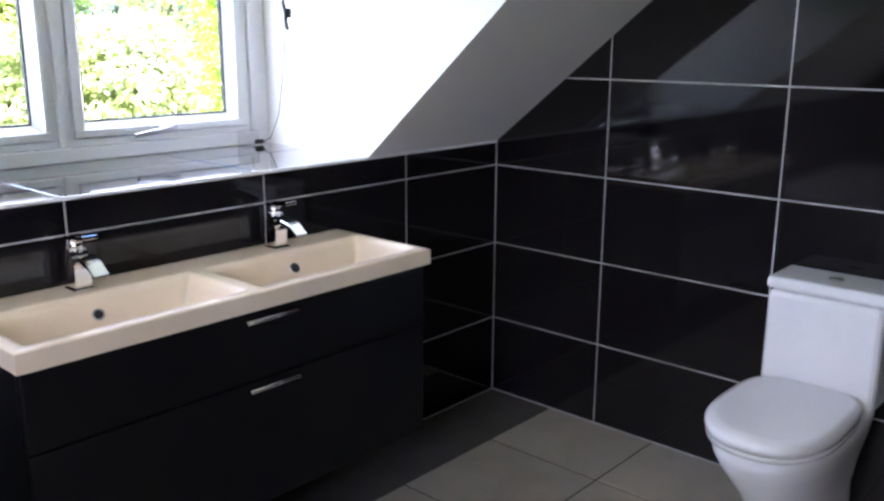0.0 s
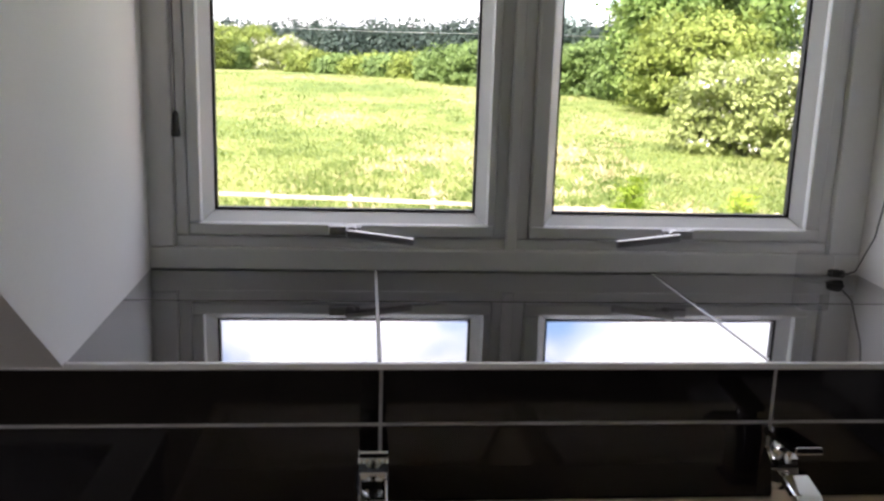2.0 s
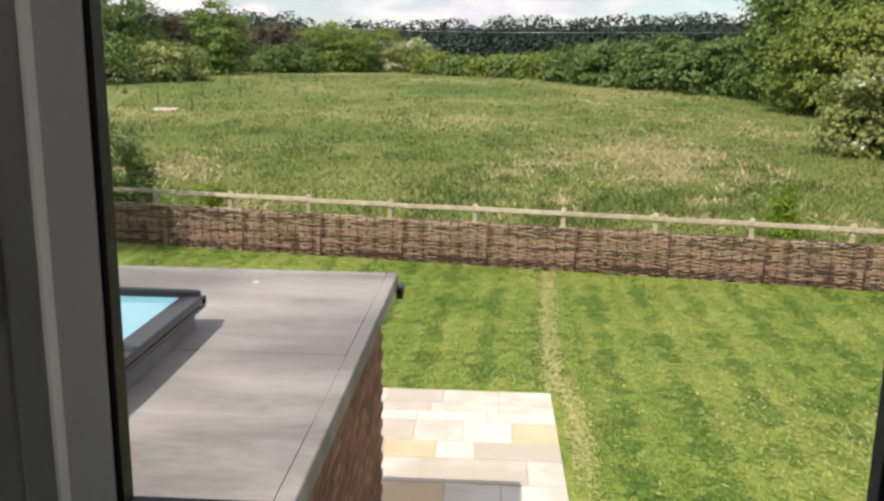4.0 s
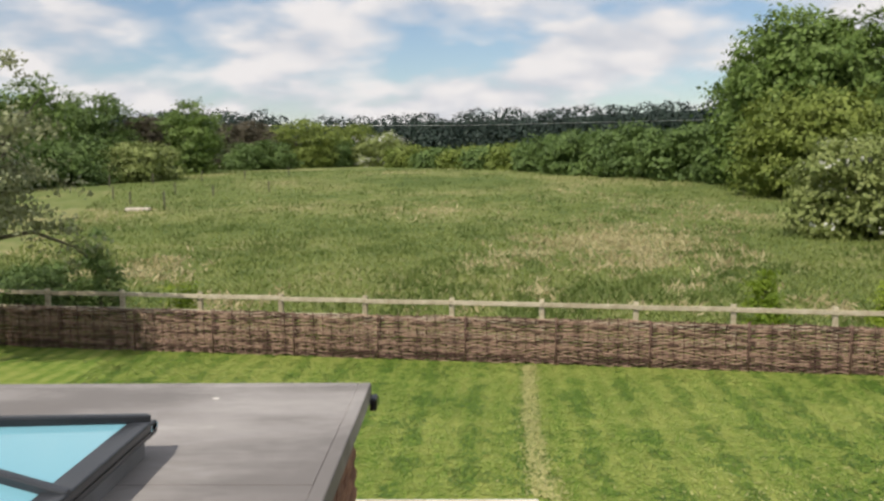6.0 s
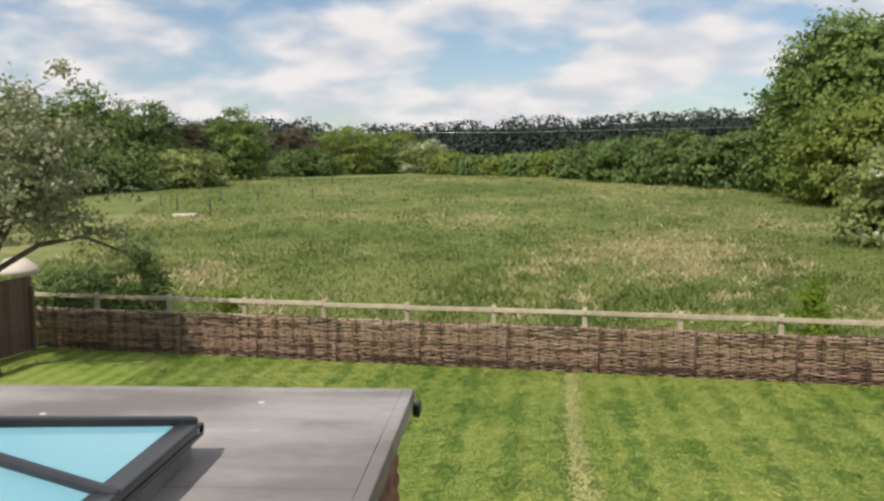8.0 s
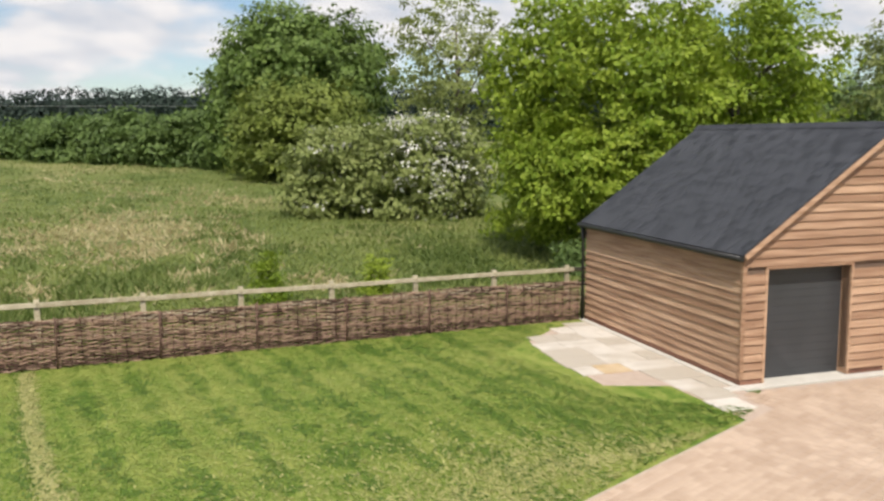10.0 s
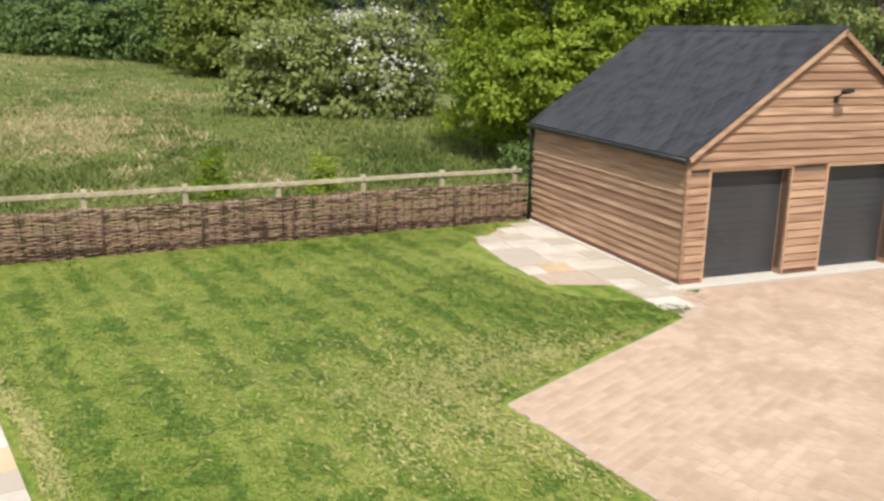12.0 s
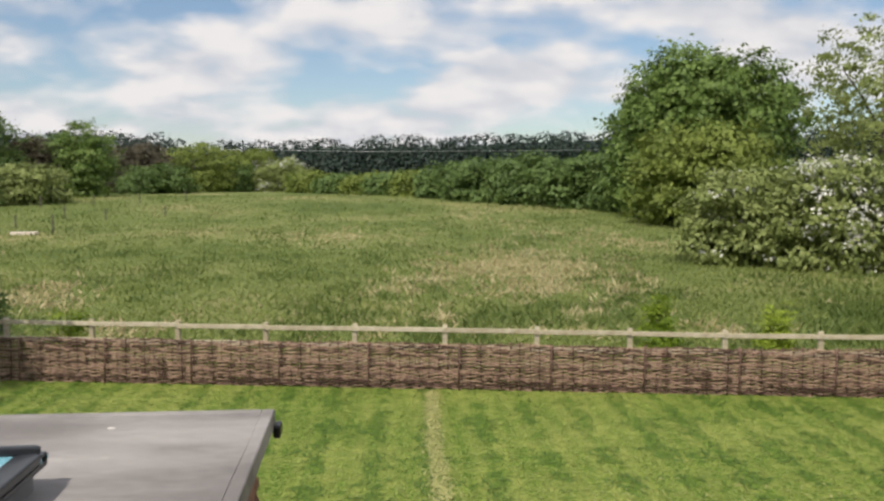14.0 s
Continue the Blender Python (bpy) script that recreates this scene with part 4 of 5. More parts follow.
def crown(name, rng, lobes, n, size, mat, parent, label="", shell=0.75, up=0.35, spray=34):
    """A crown of n leaf clumps spread over the shells of lobes (centre, radii)."""
    vol = np.array([r[0] * r[2] for _, r in lobes], float)
    pick = rng.choice(len(lobes), n, p=vol / vol.sum())
    c = np.array([l[0] for l in lobes], float)[pick]
    r = np.array([l[1] for l in lobes], float)[pick]
    d = rng.normal(size=(n, 3))
    d /= np.linalg.norm(d, axis=1)[:, None]
    rad = shell + ((1.1 if spray > 1 else 1.0) - shell) * rng.random(n) ** 0.6
    bumps = 1 + 0.16 * np.sin(d[:, 0] * 7 + c[:, 0]) * np.sin(d[:, 1] * 6 + c[:, 1]) + 0.1 * np.sin(d[:, 2] * 9 + c[:, 2] * 3)
    if spray == 1:
        bumps = np.ones(n)
    pos = c + d * r * (rad * bumps)[:, None]
    if spray > 1:
        # leaves gather in flat sprays, with hollows between them
        lead = (np.arange(n) // spray) * spray
        pos, d = pos[lead], d[lead]
        pos = pos + rng.normal(size=(n, 3)) * size * np.array([2.6, 2.6, 1.3]) * (0.6 + 0.8 * rng.random(n)[lead])[:, None]
    else:
        pos = pos + rng.normal(size=(n, 3)) * size * 0.8
    nor = d + np.array([0, 0, up]) + rng.normal(size=(n, 3)) * 0.45
    nor /= np.linalg.norm(nor, axis=1)[:, None]
    t = np.cross(nor, rng.normal(size=(n, 3)))
    t /= np.linalg.norm(t, axis=1)[:, None]
    b = np.cross(nor, t)
    s = size * (0.55 + 0.9 * rng.random(n))[:, None]
    return quads(name, pos, t * s, b * s * 0.62, mat, parent, label)


def lobes_in(rng, cx, cy, z0, z1, rx, ry, count, wide=0.36, low=False):
    """Lobes filling an egg-shaped crown between two heights."""
    out = []
    zc, hz = (z0 + z1) / 2, (z1 - z0) / 2
    for k in range(count):
        a, e = 2.399963 * k + rng.uniform(-0.3, 0.3), -0.85 + 1.75 * (k + 0.5) / count
        w = math.sqrt(max(0.0, 1 - min(0.95, abs(e)) ** 2))
        s = rng.uniform(0.8, 1.2) * wide
        out.append(((cx + rx * (1 - s) * w * math.cos(a), cy + ry * (1 - s) * w * math.sin(a), zc + hz * (1 - s) * e), (rx * s, ry * s, hz * s)))
    if low:
        for k in range(7):
            a = 0.9 * k + rng.uniform(-0.2, 0.2)
            out.append(((cx + rx * 0.62 * math.cos(a), cy + ry * 0.62 * math.sin(a), z0 + hz * rng.uniform(0.25, 0.45)), (rx * 0.36, ry * 0.36, hz * 0.45)))
    out.append(((cx, cy, zc - hz * 0.1), (rx * 0.6, ry * 0.6, hz * 0.66)))
    return out


def tree(name, label, x, y, top_z, half, n, size, mat, seed, foot=0.12, trunk=0.25, lobes=14, group="", ry=None, category="tree", blossom=0, wide=0.36, zb=None):
    rng = np.random.default_rng(seed)
    n, size = int(n * 3.0), size * 0.52
    z = field_z(x, y) if zb is None else zb
    t = thing(name, label, category, group)
    h = top_z - z
    bm = tube(bmesh.new(), [(x, y, z - 0.2), (x + 0.03 * h * rng.uniform(-1, 1), y, z + 0.3 * h), (x, y, z + 0.75 * h)], [trunk, trunk * 0.7, trunk * 0.2], 9)
    for k in range(6):
        a = 2.4 * k
        p0 = Vector((x, y, z + (0.18 + 0.07 * k) * h))
        p2 = p0 + Vector((math.cos(a) * half * 0.6, math.sin(a) * half * 0.6, h * 0.25))
        tube(bm, [p0, p0.lerp(p2, 0.5) + Vector((0, 0, h * 0.02)), p2], [trunk * 0.4, trunk * 0.25, trunk * 0.08], 6)
    part("trunk", bm, BARK, t)
    lb = lobes_in(rng, x, y, z + foot * h, top_z, half, ry or half * 0.9, lobes, wide, foot < 0.12)
    crown("crown", rng, lb, n, size, mat, t)
    if blossom:
        keep = [l for l in lb[:-1] if rng.random() < 0.5] or lb
        crown("blossom", rng, keep, int(blossom * 1.6), size * 0.75, BLOSSOM, t, "white spring blossom", shell=1.13, spray=9)
    return t


tree("oak_tree", "large rounded deep green tree beside the meadow", 31.0, 79, 14.0, 8.7, 26000, 0.42, LEAF_DEEP, 1, 0.06, 0.5, 26, ry=8)
tree("maple_tree", "olive green spreading tree beside the meadow", 27.6, 71, 6.6, 6.0, 13000, 0.34, LEAF_OLIVE, 2, 0.04, 0.35, 20)
tree("hawthorn_bush", "grey-green hawthorn bush with white blossom", 20.2, 45.5, 2.2, 3.6, 12000, 0.25, LEAF_GREY, 3, 0.0, 0.15, 16, category="bush", blossom=500)
tree("hawthorn_bush", "hawthorn bush covered with white blossom", 23.6, 42.5, 2.9, 3.8, 12000, 0.25, LEAF_GREY, 4, 0.0, 0.15, 16, category="bush", blossom=3600)
tree("field_maple_tree", "bright yellow-green maple tree behind the garage", 22.8, 26.0, 7.6, 5.4, 26000, 0.19, LEAF_BRIGHT, 5, 0.05, 0.3, 34, wide=0.27)
tree("field_maple_tree", "bright yellow-green maple tree behind the garage", 27.5, 24.5, 7.6, 4.6, 15000, 0.19, LEAF_BRIGHT, 6, 0.1, 0.3, 24, wide=0.27)
tree("field_maple_tree", "low bright maple branches beside the meadow", 19.9, 24.3, 2.2, 2.9, 11000, 0.17, LEAF_BRIGHT, 61, 0.14, 0.15, 18, wide=0.34)
tree("bramble_bush", "low dark green bramble under the maple", 19.3, 22.2, -1.9, 2.2, 5000, 0.12, LEAF_MID, 62, 0.0, 0.05, 12, category="bush")
tree("willow_tree", "tall airy grey-green tree behind the maple", 31.5, 52, 12.5, 5.0, 3300, 0.24, LEAF_GREY, 7, 0.2, 0.3, 20, wide=0.27)
tree("hawthorn_bush", "tall hawthorn with scattered white blossom", 35, 31, 5.6, 4.5, 10000, 0.22, LEAF_GREY, 8, 0.05, 0.2, 18, category="bush", blossom=1500)
tree("ash_tree", "airy grey-green tree behind the garage", 41, 24.5, 8.5, 4.0, 3500, 0.22, LEAF_GREY, 9, 0.15, 0.25, 18, wide=0.27)
tree("ash_tree", "mid green tree behind the garage", 47, 33, 5.5, 6.0, 9000, 0.28, LEAF_MID, 10, 0.02, 0.25, 16)
# the hedge between the big tree and the far corner
for k, (x, y, tz, hw) in enumerate(((27, 86, 5.2, 4.5), (23, 92, 4.8, 4.6), (18.5, 98, 4.6, 4.8), (14, 104, 4.3, 4.8), (10.5, 112, 3.6, 4.2), (7.5, 122, 2.7, 4.0), (4, 128, 2.4, 4.0), (0.5, 134, 2.3, 4.2), (-4, 140, 2.2, 4.2), (-9, 146, 2.6, 4.2))):
    mat = LEAF_MID if k < 5 else LEAF_OLIVE if k % 2 else LEAF_MID
    tree("hedge_shrub", "dense mid green hedge shrub at the meadow's edge", x, y, tz, hw, 5000, 0.42, mat, 20 + k, 0.0, 0.15, 12, "far hedge", category="shrub")
FAR = ((-15.3, 161, 5.0, 4.4, LEAF_GREY, "hawthorn_tree", "far hawthorn covered with white blossom", 1500),
       (-21.5, 166, 7.4, 5.2, LEAF_OLIVE, "hedge_tree", "light green tree in the far hedge", 0),
       (-29.8, 155, 7.7, 6.0, LEAF_OLIVE, "hedge_tree", "light green tree in the far hedge", 0),
       (-25.5, 158, 4.4, 4.5, LEAF_MID, "hedge_tree", "mid green tree in the far hedge", 0),
       (-37.0, 146, 7.2, 4.6, LEAF_PURPLE, "hedge_tree", "purple-leaved tree in the far hedge", 0),
       (-33.0, 140, 3.2, 4.5, LEAF_MID, "hedge_tree", "low mid green tree in the far hedge", 0),
       (-37.2, 116, 8.7, 4.1, LEAF_DEEP, "hedge_tree", "dark green conical tree in the hedge", 0),
       (-42.5, 113, 6.3, 3.5, LEAF_PURPLE, "hedge_tree", "purple-leaved tree in the hedge", 0),
       (-45.6, 107, 9.2, 4.4, LEAF_MID, "hedge_tree", "mid green tree in the hedge", 0),
       (-48.0, 97, 10.4, 4.0, LEAF_DEEP, "hedge_tree", "dark green tree in the hedge", 0),
       (-42.0, 118, 6.8, 4.0, LEAF_MID, "hedge_tree", "mid green tree in the hedge", 0),
       (-38.5, 99, 2.6, 4.6, LEAF_GREY, "hedge_tree", "grey-green shrub at the hedge's foot", 0),
       (-43.5, 93, 3.6, 4.6, LEAF_MID, "hedge_tree", "mid green shrub at the hedge's foot", 0),
       (-48.0, 85, 4.6, 4.8, LEAF_MID, "hedge_tree", "mid green shrub at the hedge's foot", 0),
       (-55.0, 92, 10.0, 5.0, LEAF_MID, "hedge_tree", "mid green tree in the hedge", 0),
       (-54.0, 76, 5.2, 5.0, LEAF_DEEP, "hedge_tree", "dark green tree in the hedge", 0))
for k, (x, y, tz, hw, mat, nm, lab, bl) in enumerate(FAR):
    tree(nm, lab, x, y, tz + 0.5, hw * 1.3, 6000, 0.36, mat, 50 + k, 0.0, 0.2, 12, "left hedge", blossom=bl)

# the dark wood on the skyline
def sky_rise(az):
    """Height of the wood over its distance, with a dip in the middle."""
    return 0.0465 + 0.009 * smooth((az - 2) / 14) - 0.009 * math.exp(-((az + 9) / 3.0) ** 2) + 0.004 * smooth((-az - 14) / 10)


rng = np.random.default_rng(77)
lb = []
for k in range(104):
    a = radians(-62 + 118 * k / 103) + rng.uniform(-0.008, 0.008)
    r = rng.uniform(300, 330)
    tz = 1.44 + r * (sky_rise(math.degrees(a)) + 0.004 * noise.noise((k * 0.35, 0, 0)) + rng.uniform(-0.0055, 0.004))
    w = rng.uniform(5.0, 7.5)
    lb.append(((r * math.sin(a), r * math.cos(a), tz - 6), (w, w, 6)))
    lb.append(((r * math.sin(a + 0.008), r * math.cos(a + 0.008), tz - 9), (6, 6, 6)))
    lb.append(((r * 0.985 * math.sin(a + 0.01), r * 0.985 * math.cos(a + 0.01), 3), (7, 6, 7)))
# dark backing sheet, added behind the crowns so no sky shows through them
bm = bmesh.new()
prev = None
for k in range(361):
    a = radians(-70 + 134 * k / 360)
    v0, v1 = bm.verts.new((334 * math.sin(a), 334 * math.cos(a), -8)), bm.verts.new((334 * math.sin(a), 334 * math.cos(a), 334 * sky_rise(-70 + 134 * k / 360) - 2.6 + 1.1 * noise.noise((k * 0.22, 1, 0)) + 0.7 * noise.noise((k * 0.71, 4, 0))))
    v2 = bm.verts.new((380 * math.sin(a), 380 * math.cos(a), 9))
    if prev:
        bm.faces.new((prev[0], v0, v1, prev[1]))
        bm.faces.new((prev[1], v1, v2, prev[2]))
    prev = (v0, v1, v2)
tagged(part("wooded_rise", bm, LEAF_DARK), "dark backing sheet filling gaps behind the skyline wood", "hill", kind="structure")
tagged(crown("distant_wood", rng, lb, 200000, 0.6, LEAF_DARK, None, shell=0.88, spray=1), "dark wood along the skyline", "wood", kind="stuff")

# ---- apple tree at the garden's corner ----
apple = thing("apple_tree", "old gnarled apple tree with sparse grey-green leaves", "tree")
rng = np.random.default_rng(5)
bm = bmesh.new()
tube(bm, [(-10.95, 17.8, G - 0.1), (-10.95, 17.8, G + 0.2), (-11.15, 17.85, G + 1.0), (-11.35, 17.95, G + 1.5), (-11.1, 18.0, G + 2.1), (-10.85, 18.1, G + 2.9), (-10.75, 18.2, G + 3.6)], [0.24, 0.17, 0.14, 0.16, 0.13, 0.11, 0.09], 10)
tips = []
fork = Vector((-10.85, 18.1, G + 2.9))
low_fork = Vector((-11.15, 18.0, G + 2.1))
for k in range(15):
    a = 2.399 * k
    reach = rng.uniform(1.2, 2.5)
    rise = rng.uniform(0.7, 3.3)
    base = fork if k % 3 else low_fork
    p3 = fork + Vector((math.cos(a) * reach, math.sin(a) * reach * 0.8, rise))
    mid = base.lerp(p3, 0.5) + Vector((rng.uniform(-0.2, 0.2), rng.uniform(-0.2, 0.2), 0.3))
    tube(bm, [base, base.lerp(mid, 0.5), mid, p3], [0.075, 0.06, 0.045, 0.015], 6)
    for j in range(7):
        q0 = mid.lerp(p3, rng.uniform(-0.3, 1))
        q1 = q0 + Vector(rng.normal(size=3)) * 0.5 + Vector((0, 0, 0.12))
        tube(bm, [q0, q0.lerp(q1, 0.5) + Vector((0, 0, 0.08)), q1], [0.02, 0.014, 0.006], 5)
        tips.append(((*q1,), (0.42, 0.42, 0.3)))
        if j % 2:
            q2 = q1 + Vector(rng.normal(size=3)) * 0.35
            tube(bm, [q1, q2], [0.008, 0.004], 4)
            tips.append(((*q2,), (0.3, 0.3, 0.25)))
# the long low limb over the hurdles
tube(bm, [low_fork, (-10.2, 18.6, G + 2.75), (-9.4, 19.0, G + 2.9), (-8.6, 19.2, G + 2.55), (-8.3, 19.2, G + 2.3)], [0.08, 0.06, 0.045, 0.025, 0.01], 6)
for p in ((-9.4, 19.0, G + 3.1), (-8.9, 19.1, G + 2.9), (-8.5, 19.2, G + 2.5), (-9.7, 18.9, G + 3.4), (-9.1, 18.8, G + 3.5), (-9.5, 18.7, G + 4.0)):
    tips.append((p, (0.5, 0.5, 0.35)))
part("trunk", bm, BARK, apple)
crown("crown", rng, tips, 18000, 0.055, LEAF_APPLE, apple, shell=0.2, spray=12)
# shrub and climbers in the corner
tree("corner_shrub", "dark green shrub behind the hurdles", -11.4, 22.8, -1.1, 1.5, 5000, 0.1, LEAF_MID, 91, 0.0, 0.06, 12, category="shrub")
tree("tall_shrub", "thin upright shrub behind the hurdles", -9.5, 22.5, -0.1, 0.55, 1500, 0.09, LEAF_MID, 92, 0.05, 0.04, 8, category="shrub")
tree("neighbour_shrub", "small tree beside the neighbouring house", -22.5, 29.5, 0.4, 1.3, 2500, 0.13, LEAF_MID, 93, 0.2, 0.08, 8, category="tree")
tree("yellow_shrub", "yellow-green shrub beyond the boundary fence", -15.6, 23.8, -0.5, 1.1, 2500, 0.1, LEAF_BRIGHT, 94, 0.0, 0.05, 8, category="shrub")
tree("yellow_shrub", "yellow-green shrub beyond the boundary fence", -18.6, 25.0, -0.9, 1.3, 2500, 0.1, LEAF_BRIGHT, 95, 0.0, 0.05, 8, category="shrub")
for k, (x, y, tz, hw) in enumerate(((7.16, 21.6, -1.2, 0.32), (10.3, 21.6, -1.5, 0.4), (6.9, 20.3, -1.7, 0.28), (-7.0, 21.7, -1.5, 0.5))):
    tree("sapling", "thin leafy sapling behind the rail fence", x, y, tz, hw, 800, 0.075, LEAF_BRIGHT, 110 + k, 0.1, 0.015, 6, "saplings", category="sapling")

# ---- boundary fence, summerhouse and house beyond ----
bfence = thing("boundary_fence", "tall brown close-boarded boundary fence", "fence")
B0, B1 = Vector((-11.55, 20.6)), Vector((-12.9, 13.0))
bd = (B1 - B0).normalized()
fence_post_me = box_mesh("post", 0.1, 0.1, 1.32, 0.01)
bl_me = box_mesh("board", 0.115, 0.02, 1.8, 0.004)
bang = math.degrees(math.atan2(bd.y, bd.x))
for k in range(70):
    p = B0 + bd * (0.06 + k * 0.11)
    place("board", bl_me, FENCE_WOOD, bfence, at=pose(p.x, p.y, G + 0.92, 0, 0, bang + 8))
for k in range(4):
    p = B0 + bd * (0.1 + k * 2.5)
    place("post", fence_post_me, FENCE_WOOD, bfence, at=pose(p.x + 0.05, p.y, G + 0.66, 0, 0, bang) @ Matrix.Diagonal((1, 1, 1.4, 1)))

shed = thing("summerhouse", "pale timber summerhouse with a brown felt roof", "shed", at=pose(-15.6, 21.6, G, 0, 0, 28))
part("wall", boxed(-1.5, 1.5, -1.3, 1.3, 0, 1.45), SHED_WOOD, shed)
for k in range(9):
    part("board", boxed(-1.52, 1.52, -1.322, -1.302, 0.02 + k * 0.16, 0.17 + k * 0.16, 0.003), SHED_WOOD, shed)
bm = bmesh.new()
base = [(-1.75, -1.55, 1.5), (1.75, -1.55, 1.5), (1.75, 1.55, 1.5), (-1.75, 1.55, 1.5)]
vs = [bm.verts.new(p) for p in base]
tops = [bm.verts.new((-0.5, 0, 2.55)), bm.verts.new((0.5, 0, 2.55))]
for f in ((0, 1, "b", "a"), (1, 2, "b"), (2, 3, "a", "b"), (3, 0, "a")):
    bm.faces.new([tops[0] if i == "a" else tops[1] if i == "b" else vs[i] for i in f])
bm.faces.new(vs[::-1])
part("roof", bm, SHED_FELT, shed)
for q in ((-1.77, 1.77, -1.58, -1.55), (-1.77, 1.77, 1.55, 1.58)):
    part("fascia", boxed(*q, 1.42, 1.51), UPVC, shed, "white fascia board")
for q in ((-1.79, -1.76, -1.55, 1.55), (1.76, 1.79, -1.55, 1.55)):
    part("fascia", boxed(*q, 1.42, 1.51), UPVC, shed, "white fascia board")
parasol = thing("parasol", "cream canvas garden parasol beyond the fence", "parasol", at=pose(-13.1, 22.6, G))
part("pole", tube(bmesh.new(), [(0, 0, 0), (0, 0, 2.0)], 0.02, 8), RAIL_WOOD, parasol)
part("canopy", tube(bmesh.new(), [(0, 0, 1.62), (0, 0, 1.75), (0, 0, 1.98), (0, 0, 2.08)], [0.62, 0.58, 0.3, 0.02], 8), CANVAS, parasol)
house = thing("neighbour_house", "brown-roofed bungalow beyond the boundary fence", "house", at=pose(-38, 48, G, 0, 0, 38))
part("wall", boxed(-6, 4.5, -4, 4, 0, 3.0), HOUSE_WALL, house)
part("roof", prism(bmesh.new(), [(-4.5, 2.9), (0, 6.6), (4.5, 2.9)], "x", -6.4, 4.9), HOUSE_TILE, house)
w = part("window", boxed(0.5, 2.5, -4.04, -3.98, 1.0, 2.2), UPVC, house)
part("glass", boxed(0.6, 2.4, -4.06, -4.03, 1.1, 2.1), DARK_PLASTIC, w)
van = thing("white_caravan", "white vehicle roof seen behind the apple tree", "vehicle", at=pose(-29.5, 46, G, 0, 0, 20))
part("body", boxed(-1.8, 1.8, -1, 1, 0.5, 3.6, 0.25), UPVC, van)
for sx in (-1.0, 1.0):
    part("wheel", tube(bmesh.new(), [(sx, -1.02, 0.35), (sx, -0.8, 0.35)], 0.34, 16), DARK_PLASTIC, van)

# stakes in the meadow
stake_me = box_mesh("stake", 0.09, 0.09, 1.5, 0.01)
for k, (x, y, s) in enumerate(((-22.4, 64.7, 1.0), (-30, 74, 0.8), (-26, 78, 0.8), (-22, 76, 0.7), (-18, 80, 0.7), (-33, 92, 0.8), (-29, 96, 0.8), (-25, 99, 0.7), (-36, 88, 0.9), (-21, 104, 0.8), (-27, 70, 0.7))):
    ob = tagged(place("field_stake", stake_me, BARK if k == 0 else RAIL_WOOD, at=pose(x, y, field_z(x, y) + 0.7 * s) @ Matrix.Diagonal((1, 1, s, 1))), "weathered wooden stake standing in the meadow", "post", "meadow stakes")
tagged(part("sheet_board", boxed(-25.2, -23.4, 64.2, 64.8, field_z(-24, 64.5) + 0.0, field_z(-24, 64.5) + 0.22, 0.03), CANVAS), "pale board lying in the meadow", "board")
# overhead wire across the far hedge
bm = tube(bmesh.new(), [(-170, 200, 9.2), (-60, 190, 7.9), (0, 185, 7.1), (60, 180, 7.6), (110, 176, 8.6)], 0.035, 4)
tagged(part("overhead_wire", bm, STEEL), "thin overhead wire before the far wood", "wire")

# ---- grasses ----


def blades(name, label, pts, length, width, mat, seed, lean=0.45):
    rng = np.random.default_rng(seed)
    n = len(pts)
    up = np.stack([rng.normal(size=n) * lean, rng.normal(size=n) * lean, np.ones(n)], 1)
    L = length * (0.5 + rng.random(n))[:, None]
    a = rng.random(n) * 6.283
    sidev = np.stack([np.cos(a), np.sin(a), np.zeros(n)], 1) * width * (0.6 + 0.8 * rng.random(n))[:, None]
    up = up / np.linalg.norm(up, axis=1)[:, None] * L / 2
    return tagged(quads(name, pts + up * 0.9, up, sidev, mat), label, "grass", kind="stuff")


def lying(name, label, pts, length, width, mat, seed):
    """Short blades pressed nearly flat by the mower, along its lines."""
    rng = np.random.default_rng(seed)
    n = len(pts)
    a = rng.normal(size=n) * 0.6 + 1.57
    L = length * (0.5 + rng.random(n))[:, None]
    u = np.stack([np.cos(a), np.sin(a), rng.normal(size=n) * 0.16], 1) * L / 2
    v = np.stack([-np.sin(a), np.cos(a), rng.normal(size=n) * 0.16], 1) * width * (0.6 + 0.8 * rng.random(n))[:, None]
    lift = np.stack([np.zeros(n), np.zeros(n), 0.008 + 0.012 * rng.random(n)], 1)
    return tagged(quads(name, pts + lift, u, v, mat), label, "grass", kind="stuff")


def scatter(rng, n, x0, x1, y0, y1, fan):
    """Points over a widening strip of the meadow, thinner with distance."""
    u = rng.random(n)
    y = y0 * (y1 / y0) ** u
    x = (x0 + (x1 - x0) * rng.random(n)) * (1 + fan * (y - y0))
    return x, y


rng = np.random.default_rng(12)


def height_of(x, y):
    return np.array([field_z(a, b) for a, b in zip(x, y)])


x, y = scatter(rng, 110000, -16, 21, 21.0, 125, 0.018)
keep = y > 20.75 + (x + 11.5) * -0.1617 + 0.35
x, y = x[keep], y[keep]
patch = np.array([noise.noise((a * 0.12, b * 0.06, 1.7)) + 0.5 * noise.noise((a * 0.4, b * 0.22, 4.7)) for a, b in zip(x, y)])
dry_side = np.exp(-(((x - 9) / 10) ** 2) - ((y - 45) / 20) ** 2)
dry = 0.8 * patch + 0.75 * dry_side + 0.45 * np.array([noise.noise((a * 1.1, b * 0.7, 6.6)) for a, b in zip(x, y)]) > 0.36 + 0.4 * rng.random(len(x))
pts = np.stack([x, y, height_of(x, y)], 1)
g = ~dry
